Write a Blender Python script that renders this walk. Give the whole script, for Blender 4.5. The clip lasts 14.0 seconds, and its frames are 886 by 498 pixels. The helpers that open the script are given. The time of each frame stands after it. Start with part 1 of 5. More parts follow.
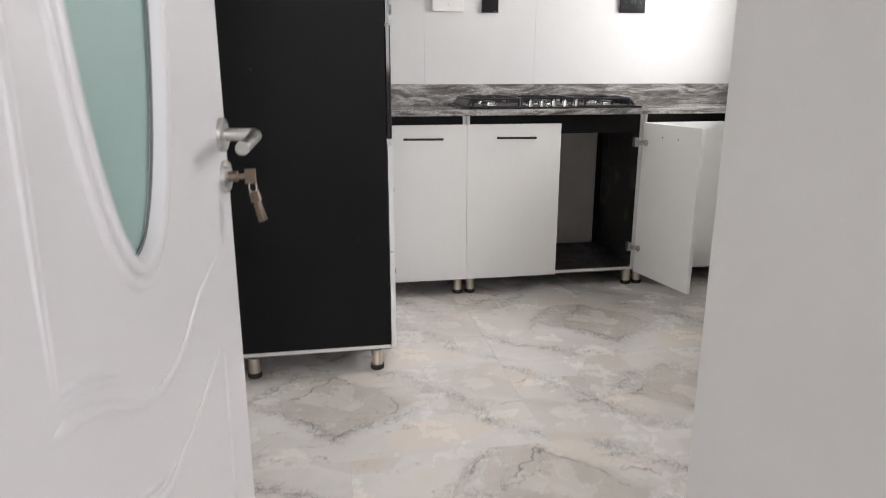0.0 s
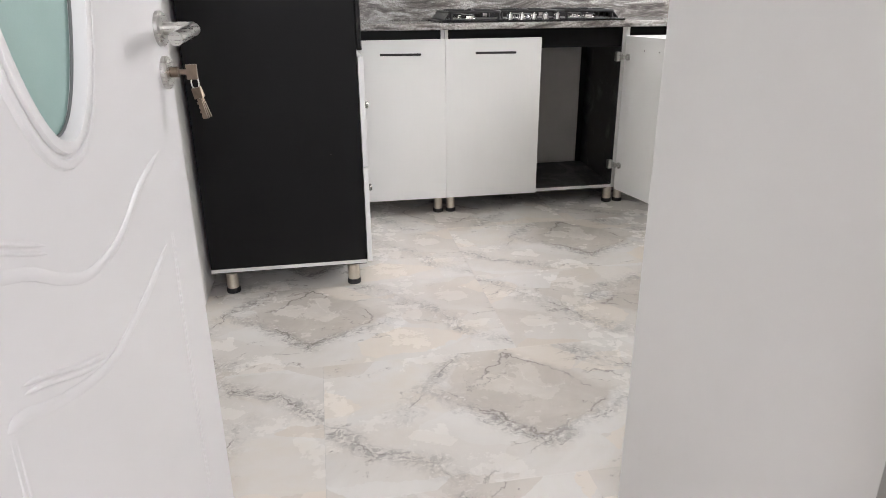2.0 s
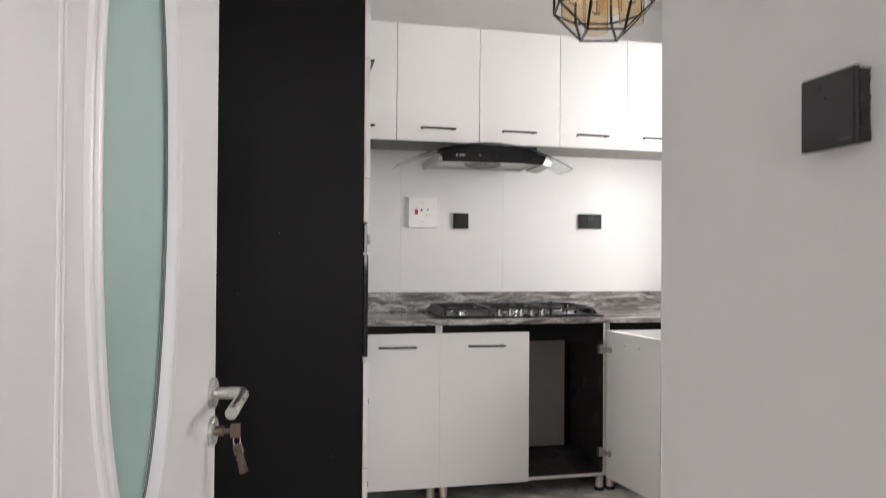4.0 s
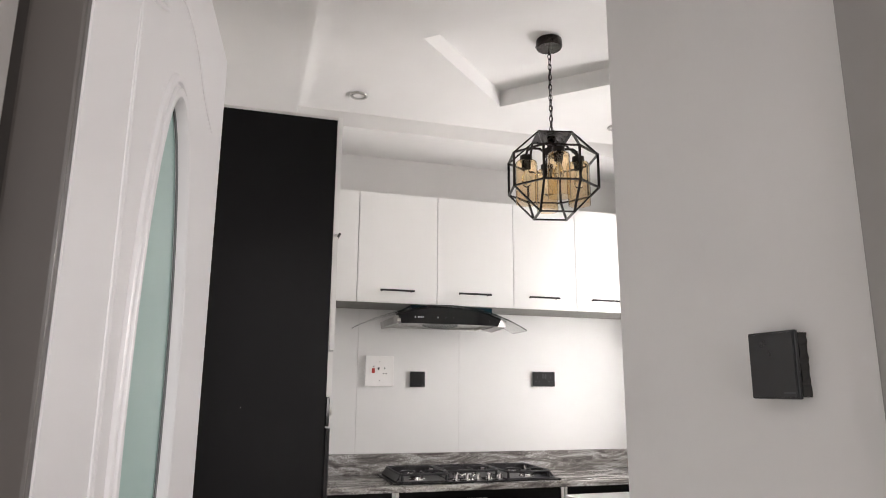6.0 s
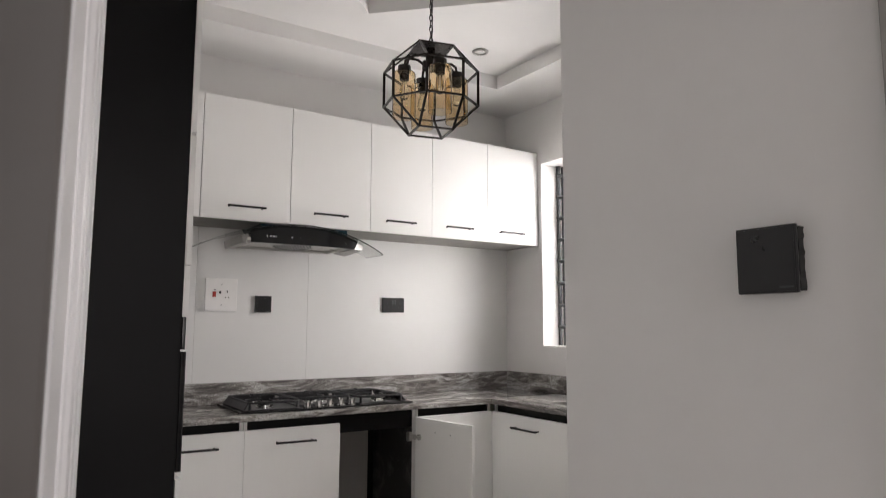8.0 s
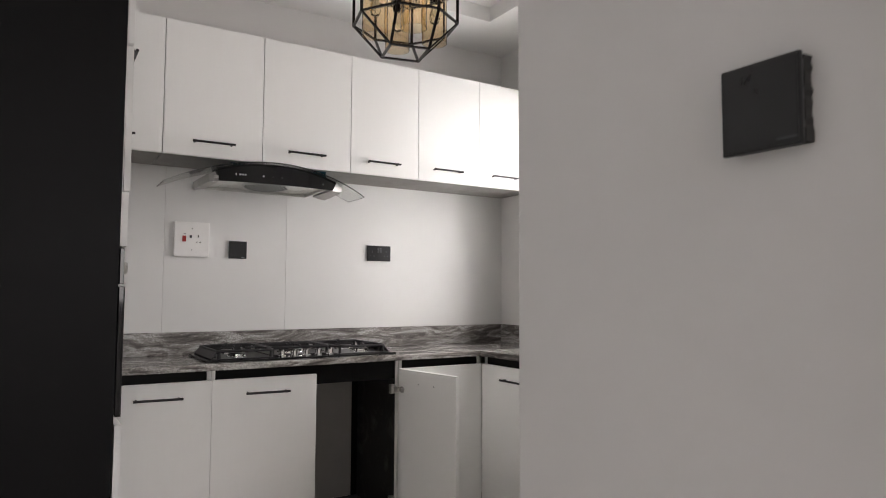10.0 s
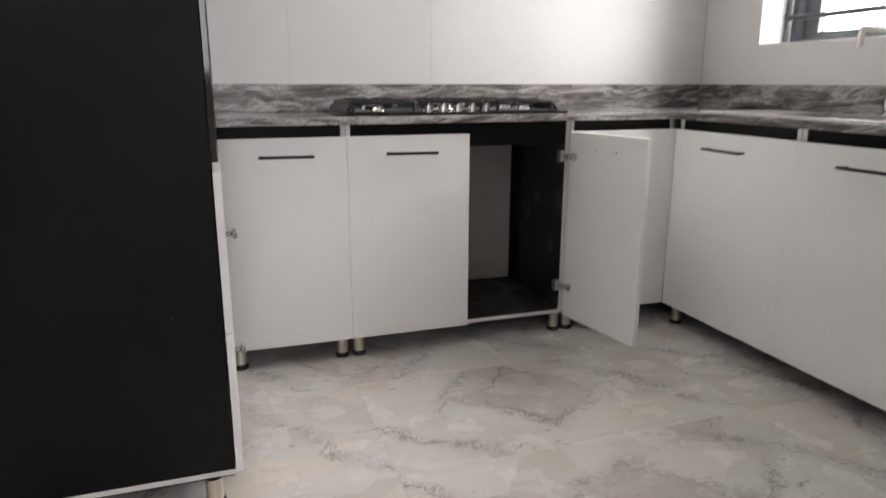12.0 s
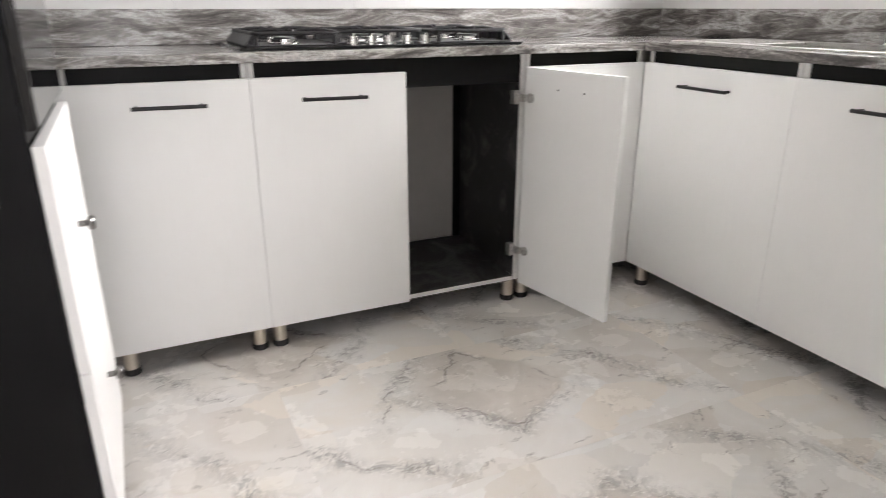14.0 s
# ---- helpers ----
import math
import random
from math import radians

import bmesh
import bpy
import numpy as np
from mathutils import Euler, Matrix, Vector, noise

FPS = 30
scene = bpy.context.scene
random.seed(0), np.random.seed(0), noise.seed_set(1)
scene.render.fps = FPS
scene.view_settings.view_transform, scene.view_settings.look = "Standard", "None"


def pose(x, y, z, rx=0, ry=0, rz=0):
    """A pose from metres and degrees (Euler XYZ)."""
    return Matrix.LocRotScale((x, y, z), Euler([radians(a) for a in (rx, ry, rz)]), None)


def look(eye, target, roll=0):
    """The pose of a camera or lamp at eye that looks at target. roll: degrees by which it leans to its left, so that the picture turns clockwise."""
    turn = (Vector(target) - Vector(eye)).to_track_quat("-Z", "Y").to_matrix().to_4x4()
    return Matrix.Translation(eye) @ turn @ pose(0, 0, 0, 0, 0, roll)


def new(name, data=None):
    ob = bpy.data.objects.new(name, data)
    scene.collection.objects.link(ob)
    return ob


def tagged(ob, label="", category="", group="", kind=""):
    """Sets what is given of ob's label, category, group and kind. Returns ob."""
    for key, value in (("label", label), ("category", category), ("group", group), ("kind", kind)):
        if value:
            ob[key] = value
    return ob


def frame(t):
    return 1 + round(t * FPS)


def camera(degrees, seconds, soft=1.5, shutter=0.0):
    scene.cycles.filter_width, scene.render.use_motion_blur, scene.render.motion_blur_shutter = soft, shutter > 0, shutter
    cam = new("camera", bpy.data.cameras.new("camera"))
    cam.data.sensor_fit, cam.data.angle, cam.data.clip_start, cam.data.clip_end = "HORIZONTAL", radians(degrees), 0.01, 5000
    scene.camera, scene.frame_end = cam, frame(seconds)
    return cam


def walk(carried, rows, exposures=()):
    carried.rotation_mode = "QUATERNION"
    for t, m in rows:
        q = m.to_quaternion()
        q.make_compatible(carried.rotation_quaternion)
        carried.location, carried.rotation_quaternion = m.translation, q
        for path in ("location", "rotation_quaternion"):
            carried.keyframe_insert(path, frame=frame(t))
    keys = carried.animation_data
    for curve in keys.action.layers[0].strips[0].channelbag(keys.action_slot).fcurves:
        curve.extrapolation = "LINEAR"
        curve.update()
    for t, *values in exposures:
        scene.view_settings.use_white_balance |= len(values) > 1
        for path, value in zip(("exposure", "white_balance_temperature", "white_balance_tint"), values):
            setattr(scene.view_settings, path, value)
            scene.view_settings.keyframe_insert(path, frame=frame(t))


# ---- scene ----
cam = camera(67.1, 14.0, 0.6, 0.5)
PATH = [
    (0, (0.107, 0.113, 1.06), (0.443, 2.018, 0.553), -0.0),
    (0.5, (0.078, 0.008, 0.982), (0.403, 1.902, 0.427), -0.1),
    (1, (0.078, -0.023, 0.977), (0.388, 1.825, 0.279), -0.3),
    (1.5, (0.139, 0.006, 0.999), (0.454, 1.851, 0.295), -0.3),
    (2, (0.189, 0.063, 1.008), (0.517, 1.906, 0.304), -0.5),
    (2.5, (0.161, 0.092, 1.042), (0.492, 1.935, 0.339), -0.4),
    (3, (0.148, 0.079, 1.11), (0.491, 1.993, 0.641), -0.3),
    (3.5, (0.119, 0.056, 1.153), (0.495, 2.013, 0.986), -0.1),
    (4, (0.097, -0.005, 1.211), (0.513, 1.951, 1.232), 0.4),
    (6.5, (-0.031, -0.079, 1.36), (0.58, 1.774, 1.802), 0.3),
    (7, (-0.099, 0.062, 1.336), (0.588, 1.886, 1.782), 0.4),
    (7.5, (-0.157, 0.139, 1.319), (0.692, 1.902, 1.733), 0.4),
    (8, (-0.141, 0.167, 1.3), (0.934, 1.837, 1.528), 0.2),
    (10.5, (0.15, 0.41, 1.177), (1.172, 2.128, 1.249), 0.0),
    (11, (0.187, 0.598, 1.139), (1.103, 2.374, 1.079), 0.1),
    (11.5, (0.258, 0.791, 1.049), (1.056, 2.604, 0.783), 0.1),
    (12, (0.332, 0.86, 1.017), (0.953, 2.698, 0.532), 0.1),
    (12.5, (0.32, 0.962, 1.037), (0.894, 2.773, 0.411), -0.1),
    (13, (0.304, 1.051, 1.058), (0.878, 2.84, 0.373), -0.1),
    (13.5, (0.375, 1.185, 1.006), (1.005, 2.956, 0.322), -0.1),
    (14, (0.453, 1.289, 1.014), (1.251, 2.991, 0.333), -0.0),
]
walk(cam, [(t, look(eye, target, roll)) for t, eye, target, roll in PATH],
     [(0, 0.38, 6330, 13), (0.5, 0.38, 6330, 13), (1, 0.62, 6330, 13), (1.5, 0.66, 6330, 13), (2, 0.66, 6330, 13), (2.5, 0.62, 6330, 13), (3, 0.38, 6330, 13), (3.5, 0.18, 6380, 14), (4, 0.18, 6480, 15), (6.5, 0.2, 6580, 15), (7, 0.04, 6580, 15), (7.5, -0.25, 6580, 15), (8, -0.3, 6580, 15), (10.5, -0.3, 6580, 15), (11, -0.3, 6580, 15), (11.5, -0.3, 6580, 15), (12, 0.12, 6450, 15), (12.5, 0.48, 6400, 14), (13, 0.70, 6400, 14), (14, 0.78, 6400, 14)])

# ---- light ----
world = bpy.data.worlds.new("world")
scene.world = world
world.use_nodes = True
wn = world.node_tree
sky = wn.nodes.new("ShaderNodeTexSky")
sky.sky_type, sky.sun_disc, sky.sun_elevation, sky.sun_rotation = "NISHITA", False, radians(52), radians(250)
wn.links.new(sky.outputs[0], wn.nodes["Background"].inputs[0])
wn.nodes["Background"].inputs[1].default_value = 0.15


def sun_lamp(strength, angle, elevation, azimuth):
    data = bpy.data.lights.new("sun", "SUN")
    data.energy, data.angle, data.color = strength, radians(angle), (1, 0.96, 0.9)
    a, e = radians(azimuth), radians(elevation)
    way = Vector((math.sin(a) * math.cos(e), math.cos(a) * math.cos(e), math.sin(e)))
    new("sun", data).matrix_world = look(way * 20, (0, 0, 0))


def area_light(name, place, target, width, height, watts, colour, spread=180):
    data = bpy.data.lights.new(name, "AREA")
    data.shape, data.size, data.size_y, data.energy, data.color = "RECTANGLE", width, height, watts, colour
    data.spread = radians(spread)
    new(name, data).matrix_world = look(place, target)


sun_lamp(4.0, 2.0, 52, 250)
area_light("sky_light_kitchen", (2.905, 2.8975, 1.746), (0.7, 2.98, 1.42), 0.85, 1.14, 46, (1.0, 0.985, 0.96), 136)
# fill lamp added in the hall, unseen behind the camera
area_light("hall_fill_light", (0.55, -2.26, 1.75), (0.40, 0.5, 1.25), 1.5, 1.3, 34, (1.0, 0.975, 0.95))


# ---- materials ----
class Mat:
    """A node material under construction."""

    def __init__(self, name, colour=(0.8, 0.8, 0.8), rough=0.5, metal=0.0):
        self.m = bpy.data.materials.new(name)
        self.m.use_nodes = True
        self.t = self.m.node_tree
        self.b = self.t.nodes["Principled BSDF"]
        self.set("Base Color", (*colour, 1))
        self.set("Roughness", rough)
        self.set("Metallic", metal)
        self.coord = self.node("ShaderNodeTexCoord").outputs["Object"]

    def node(self, kind, **inputs):
        n = self.t.nodes.new(kind)
        for k, v in inputs.items():
            self.feed(n, k.replace("_", " "), v)
        return n

    def feed(self, n, key, v):
        if isinstance(v, bpy.types.NodeSocket):
            self.t.links.new(v, n.inputs[key])
        else:
            n.inputs[key].default_value = v

    def set(self, key, v):
        self.feed(self.b, key, v)
        return self

    def place(self, scale=(1, 1, 1), turn=(0, 0, 0), coord=None):
        n = self.node("ShaderNodeMapping", Scale=scale, Rotation=turn)
        self.feed(n, "Vector", coord or self.coord)
        return n.outputs[0]

    def noise(self, scale, detail=4.0, rough=0.55, warp=0.0, vec=None):
        n = self.node("ShaderNodeTexNoise", Scale=scale, Detail=detail, Roughness=rough, Distortion=warp)
        self.feed(n, "Vector", vec or self.coord)
        return n.outputs["Fac"]

    def ramp(self, fac, stops):
        n = self.node("ShaderNodeValToRGB", Fac=fac)
        e = n.color_ramp.elements
        while len(e) < len(stops):
            e.new(0.5)
        for item, (p, c) in zip(e, stops):
            item.position = p
            item.color = (*c, 1) if isinstance(c, tuple) else (c, c, c, 1)
        return n.outputs[0]

    def mix(self, fac, a, b, how="MIX"):
        n = self.t.nodes.new("ShaderNodeMix")
        n.data_type, n.blend_type = "RGBA", how
        for i, v in ((0, fac), (6, a), (7, b)):
            if isinstance(v, bpy.types.NodeSocket):
                self.t.links.new(v, n.inputs[i])
            else:
                n.inputs[i].default_value = (*v, 1) if isinstance(v, tuple) else v
        return n.outputs[2]

    def math(self, how, a, b=0.0, clamp=False):
        n = self.t.nodes.new("ShaderNodeMath")
        n.operation, n.use_clamp = how, clamp
        for i, v in ((0, a), (1, b)):
            if isinstance(v, bpy.types.NodeSocket):
                self.t.links.new(v, n.inputs[i])
            else:
                n.inputs[i].default_value = v
        return n.outputs[0]

    def bump(self, height, strength=0.1, distance=0.002):
        n = self.node("ShaderNodeBump", Strength=strength, Distance=distance, Height=height)
        return self.set("Normal", n.outputs[0])


def plain(name, colour, rough, metal=0.0, spread=0.08, scale=6.0, relief=0.05, fine=140.0):
    """A surface with faint blotches of tone, uneven gloss and fine relief."""
    m = Mat(name, colour, rough, metal)
    big = m.noise(scale, 5)
    low = tuple(c * (1 - spread) for c in colour)
    high = tuple(min(1, c * (1 + spread * 0.6)) for c in colour)
    m.set("Base Color", m.ramp(big, [(0.3, low), (0.7, high)]))
    m.set("Roughness", m.ramp(m.noise(scale * 2.7, 6, 0.65), [(0.3, max(0.02, rough * 0.85)), (0.75, min(1, rough * 1.2))]))
    if relief:
        m.bump(m.noise(fine, 3), relief, 0.001)
    return m.m


def wall_paint():
    m = Mat("wall_paint", (0.72, 0.705, 0.685), 0.55)
    blot = m.noise(1.3, 6, 0.6)
    col = m.ramp(blot, [(0.3, (0.805, 0.79, 0.775)), (0.7, (0.85, 0.838, 0.825))])
    dirt = m.ramp(m.noise(3.1, 8, 0.75, 0.6), [(0.62, 0.0), (0.8, 0.25)])
    m.set("Base Color", m.mix(dirt, col, (0.66, 0.635, 0.61)))
    roll = m.math("ADD", m.math("MULTIPLY", m.noise(260, 2), 0.4), m.noise(22, 4))
    m.bump(roll, 0.14, 0.002)
    return m.m


def wall_tile():
    m = Mat("wall_tile", (0.80, 0.795, 0.78), 0.22)
    m.set("Base Color", m.ramp(m.noise(2.0, 5), [(0.3, (0.735, 0.73, 0.715)), (0.7, (0.775, 0.77, 0.755))]))
    m.set("Roughness", m.ramp(m.noise(1.5, 2), [(0.3, 0.55), (0.7, 0.62)]))
    m.set("Specular IOR Level", 0.12)
    m.bump(m.noise(1.6, 1), 0.03, 0.003)
    return m.m


def laminate(name, colour, rough, grain, grain_col, smear=0.0):
    m = Mat(name, colour, rough)
    streak = m.noise(9, 8, 0.7, 0.3, m.place((9, 9, 0.55)))
    fine = m.noise(60, 4, 0.6, 0.0, m.place((6, 6, 0.25)))
    fac = m.math("MULTIPLY", m.ramp(streak, [(0.35, 0.0), (0.72, 1.0)]), grain)
    col = m.mix(fac, colour, grain_col)
    if smear:
        dust = m.ramp(m.noise(5.5, 9, 0.72, 1.1), [(0.5, 0.0), (0.78, smear)])
        col = m.mix(dust, col, (0.34, 0.33, 0.32))
    m.set("Base Color", col)
    m.set("Specular IOR Level", 0.38)
    m.set("Roughness", m.ramp(m.noise(2.5, 3), [(0.3, rough * 0.92), (0.7, min(1, rough * 1.12))]))
    m.bump(fine, 0.03, 0.0006)
    return m.m


def black_laminate():
    m = Mat("black_laminate", (0.008, 0.0075, 0.008), 0.48)
    m.set("Specular IOR Level", 0.15)
    spot = m.node("ShaderNodeTexVoronoi", Scale=7.0, Vector=m.coord)
    fleck = m.ramp(spot.outputs["Distance"], [(0.012, 0.8), (0.02, 0.0)])
    m.set("Base Color", m.mix(fleck, m.ramp(m.noise(3, 4), [(0.3, (0.0038, 0.0036, 0.0038)), (0.7, (0.006, 0.0056, 0.0058))]), (0.22, 0.2, 0.18)))
    m.bump(m.noise(380, 2), 0.05, 0.0005)
    return m.m


def granite(name="granite", turn=0.0):
    m = Mat(name, (0.3, 0.3, 0.3), 0.14)
    turned = m.place((1.6, 6.0, 8.0), (0.1, 0.38, 0.30), m.place((1, 1, 1), (0, 0, radians(turn))))
    warp = m.noise(2.2, 5, 0.6, 0.8, turned)
    vec = m.mix(0.22, turned, m.node("ShaderNodeCombineXYZ", X=warp, Y=warp, Z=warp).outputs[0], "ADD")
    vein = m.noise(2.5, 11, 0.71, 0.8, vec)
    base = m.ramp(vein, [(0.31, (0.045, 0.041, 0.039)), (0.42, (0.125, 0.113, 0.105)), (0.485, (0.25, 0.23, 0.215)), (0.535, (0.42, 0.40, 0.38)), (0.59, (0.64, 0.625, 0.61)), (0.645, (0.28, 0.258, 0.24)), (0.74, (0.12, 0.11, 0.103))])
    speck = m.ramp(m.noise(120, 4, 0.75), [(0.42, 0.45), (0.58, 0.0)])
    m.set("Base Color", m.mix(speck, base, (0.07, 0.068, 0.066)))
    m.set("Roughness", m.ramp(m.noise(30, 4), [(0.3, 0.1), (0.7, 0.22)]))
    return m.m


def floor_marble():
    """The print of one polished porcelain tile, in the tile's own axes: pale ground, a tan lozenge, feathery grey bands."""
    m = Mat("floor_marble", (0.6, 0.57, 0.53), 0.2)
    rnd = m.node("ShaderNodeObjectInfo").outputs["Random"]
    flat = m.node("ShaderNodeVectorMath", Vector=m.coord)
    flat.operation = "MULTIPLY"
    flat.inputs[1].default_value = (1, 1, 0)
    p0 = flat.outputs[0]
    shift = m.node("ShaderNodeCombineXYZ", Z=m.math("MULTIPLY", rnd, 0.35)).outputs[0]
    pz = m.mix(1.0, p0, shift, "ADD")

    def warp(p, scale, amount, detail):
        n = m.node("ShaderNodeTexNoise", Scale=scale, Detail=detail, Roughness=0.65, Vector=pz)
        c = m.node("ShaderNodeVectorMath", Vector=n.outputs["Color"])
        c.operation = "SUBTRACT"
        c.inputs[1].default_value = (0.5, 0.5, 0.5)
        return m.mix(amount, p, c.outputs[0], "ADD")

    p = warp(warp(warp(p0, 3.2, 0.20, 4.0), 16.0, 0.055, 6.0), 70.0, 0.006, 3.0)

    def vec(how, a, b, out=0):
        n = m.t.nodes.new("ShaderNodeVectorMath")
        n.operation = how
        for k, v in ((0, a), (1, b)):
            if isinstance(v, bpy.types.NodeSocket):
                m.t.links.new(v, n.inputs[k])
            else:
                n.inputs[k].default_value = v
        return n.outputs[out]

    def segment(ax, ay, bx, by):
        """Distance from the segment a-b."""
        dx, dy = bx - ax, by - ay
        pa = vec("SUBTRACT", p, (ax, ay, 0))
        h = m.math("DIVIDE", vec("DOT_PRODUCT", pa, (dx, dy, 0), 1), dx * dx + dy * dy, True)
        way = m.node("ShaderNodeCombineXYZ", X=m.math("MULTIPLY", h, dx), Y=m.math("MULTIPLY", h, dy)).outputs[0]
        off = vec("MULTIPLY", vec("SUBTRACT", pa, way), (1, 1, 0))
        return vec("LENGTH", off, (0, 0, 0), 1)

    def lozenge(points):
        """How far outside a convex outline, counter-clockwise; negative inside."""
        far = None
        for (ax, ay), (bx, by) in zip(points, points[1:] + points[:1]):
            ln = math.hypot(bx - ax, by - ay)
            nx, ny = (by - ay) / ln, (ax - bx) / ln
            d = m.math("SUBTRACT", vec("DOT_PRODUCT", p, (nx, ny, 0), 1), ax * nx + ay * ny)
            far = d if far is None else m.math("MAXIMUM", far, d)
        return far

    tan = lozenge([(0.57, 0.13), (0.765, 0.31), (0.54, 0.545), (0.325, 0.35)])
    tan2 = lozenge([(0.98, 0.40), (1.15, 0.30), (1.16, 0.56), (0.96, 0.56)])
    bands = [segment(0.70, 0.60, 0.93, 0.33), segment(0.93, 0.33, 1.18, 0.02), segment(0.20, 0.27, 0.44, 0.60), segment(-0.02, 0.30, 0.30, 0.03), segment(0.30, 0.37, 0.56, 0.12), segment(0.58, 0.13, 0.80, 0.27)]
    near = bands[0]
    for b in bands[1:]:
        near = m.math("MINIMUM", near, b)
    # ground: cool pale grey drifting to cream
    col = m.ramp(m.noise(2.3, 6, 0.6, 0.7, pz), [(0.32, (0.62, 0.605, 0.585)), (0.45, (0.705, 0.695, 0.68)), (0.56, (0.755, 0.75, 0.742)), (0.68, (0.725, 0.695, 0.65))])
    cream = m.ramp(m.noise(4.1, 5, 0.6, 0.3, vec("ADD", pz, (3.1, 1.7, 0))), [(0.50, 0.0), (0.72, 0.6)])
    col = m.mix(cream, col, (0.70, 0.665, 0.615))
    tanc = m.ramp(m.noise(7, 8, 0.68, 1.2, pz), [(0.3, (0.37, 0.335, 0.30)), (0.5, (0.455, 0.415, 0.375)), (0.68, (0.56, 0.53, 0.495))])
    for t, much in ((tan, 0.62), (tan2, 0.25)):
        col = m.mix(m.ramp(t, [(-0.03, much), (0.035, 0.0)]), col, tanc)
    wash = m.ramp(m.noise(1.7, 5, 0.6, 0.5, vec("ADD", pz, (7.3, 2.9, 0))), [(0.42, 0.0), (0.66, 0.32)])
    col = m.mix(wash, col, (0.585, 0.54, 0.485))
    # cleft plates: sharp-edged cream and cool patches, a dark line along parts of their edges
    plate = m.noise(1.9, 10, 0.56, 0.8, vec("MULTIPLY", warp(pz, 5.0, 0.12, 5.0), (1.0, 1.7, 1.0)))
    col = m.mix(m.ramp(plate, [(0.48, 0.0), (0.60, 0.16)]), col, (0.675, 0.61, 0.53))
    col = m.mix(m.ramp(plate, [(0.37, 0.20), (0.47, 0.0)]), col, (0.50, 0.475, 0.45))
    col = m.mix(m.ramp(plate, [(0.53, 0.0), (0.66, 0.30)]), col, (0.755, 0.75, 0.745))
    cell = m.node("ShaderNodeTexVoronoi", Scale=4.6, Vector=vec("MULTIPLY", warp(warp(pz, 6.0, 0.07, 4.0), 40.0, 0.010, 3.0), (1.0, 1.35, 1.0)))
    tone = m.node("ShaderNodeSeparateColor", Color=cell.outputs["Color"])
    clear = m.ramp(tan, [(-0.02, 0.0), (0.02, 1.0)])
    col = m.mix(m.math("MULTIPLY", m.ramp(tone.outputs[0], [(0.70, 0.0), (0.71, 0.45)]), clear), col, (0.80, 0.735, 0.655))
    col = m.mix(m.math("MULTIPLY", m.ramp(tone.outputs[1], [(0.72, 0.0), (0.73, 0.30)]), clear), col, (0.55, 0.495, 0.44))
    col = m.mix(m.math("MULTIPLY", m.ramp(tone.outputs[2], [(0.74, 0.0), (0.75, 0.4)]), clear), col, (0.79, 0.795, 0.795))
    lip = m.math("MINIMUM", m.math("ABSOLUTE", m.math("SUBTRACT", plate, 0.518)), m.math("ABSOLUTE", m.math("SUBTRACT", plate, 0.428)))
    cleft = m.math("MULTIPLY", m.ramp(lip, [(0.001, 1.0), (0.005, 0.0)]), m.ramp(m.noise(9.0, 5, 0.65, 0.0, pz), [(0.52, 0.0), (0.60, 0.7)]))
    col = m.mix(cleft, col, (0.17, 0.15, 0.135))
    # feathery grey along the bands, streaked across them
    streak = m.noise(44, 10, 0.75, 1.4, m.place((1.0, 0.28, 1.0), (0, 0, radians(42)), p))
    soft = m.ramp(near, [(0.0, 1.0), (0.018, 0.55), (0.052, 0.0)])
    grey = m.math("MULTIPLY", soft, m.ramp(streak, [(0.47, 0.0), (0.55, 1.0)]))
    col = m.mix(m.math("MULTIPLY", soft, 0.16), col, (0.47, 0.465, 0.46))
    col = m.mix(m.math("MULTIPLY", grey, 0.34), col, (0.20, 0.197, 0.198))
    # pale flakes and thin dark cracks
    flake = m.node("ShaderNodeTexVoronoi", Scale=40.0, Vector=m.place((1.0, 2.1, 1.0), (0, 0, 0.7), p))
    pale = m.math("MULTIPLY", m.ramp(flake.outputs["Distance"], [(0.24, 1.0), (0.29, 0.0)]), m.ramp(near, [(0.03, 1.0), (0.06, 0.0)]))
    col = m.mix(m.math("MULTIPLY", pale, 0.6), col, (0.80, 0.79, 0.775))
    chip = m.node("ShaderNodeTexVoronoi", Scale=95.0, Vector=m.place((1.0, 1.5, 1.0), (0, 0, 0.5), p))
    split = m.node("ShaderNodeSeparateColor", Color=chip.outputs["Color"]).outputs[0]
    crumb = m.math("MULTIPLY", m.ramp(split, [(0.58, 0.0), (0.62, 0.5)]), m.ramp(near, [(0.012, 1.0), (0.036, 0.0)]))
    broken = m.ramp(m.noise(5.5, 4, 0.6, 0.0, vec("ADD", pz, (1.3, 4.1, 0))), [(0.46, 0.0), (0.56, 1.0)])
    col = m.mix(m.math("MULTIPLY", crumb, broken), col, (0.21, 0.20, 0.195))
    edge = m.math("ABSOLUTE", m.math("ADD", tan, 0.004))
    crack = m.math("MINIMUM", m.math("ADD", edge, 0.003), m.math("ADD", near, 0.004))
    breaks = m.ramp(m.noise(7.5, 4, 0.6, 0.0, pz), [(0.47, 0.0), (0.56, 1.0)])
    col = m.mix(m.math("MULTIPLY", m.math("MULTIPLY", m.ramp(crack, [(0.0045, 1.0), (0.0075, 0.0)]), breaks), 0.65), col, (0.15, 0.13, 0.12))
    hair = m.node("ShaderNodeTexVoronoi", Scale=7.0, Vector=p)
    hair.feature = "DISTANCE_TO_EDGE"
    thin = m.math("MULTIPLY", m.ramp(hair.outputs["Distance"], [(0.004, 1.0), (0.012, 0.0)]), m.ramp(m.noise(3.7, 4), [(0.52, 0.0), (0.62, 0.6)]))
    col = m.mix(thin, col, (0.73, 0.71, 0.68))
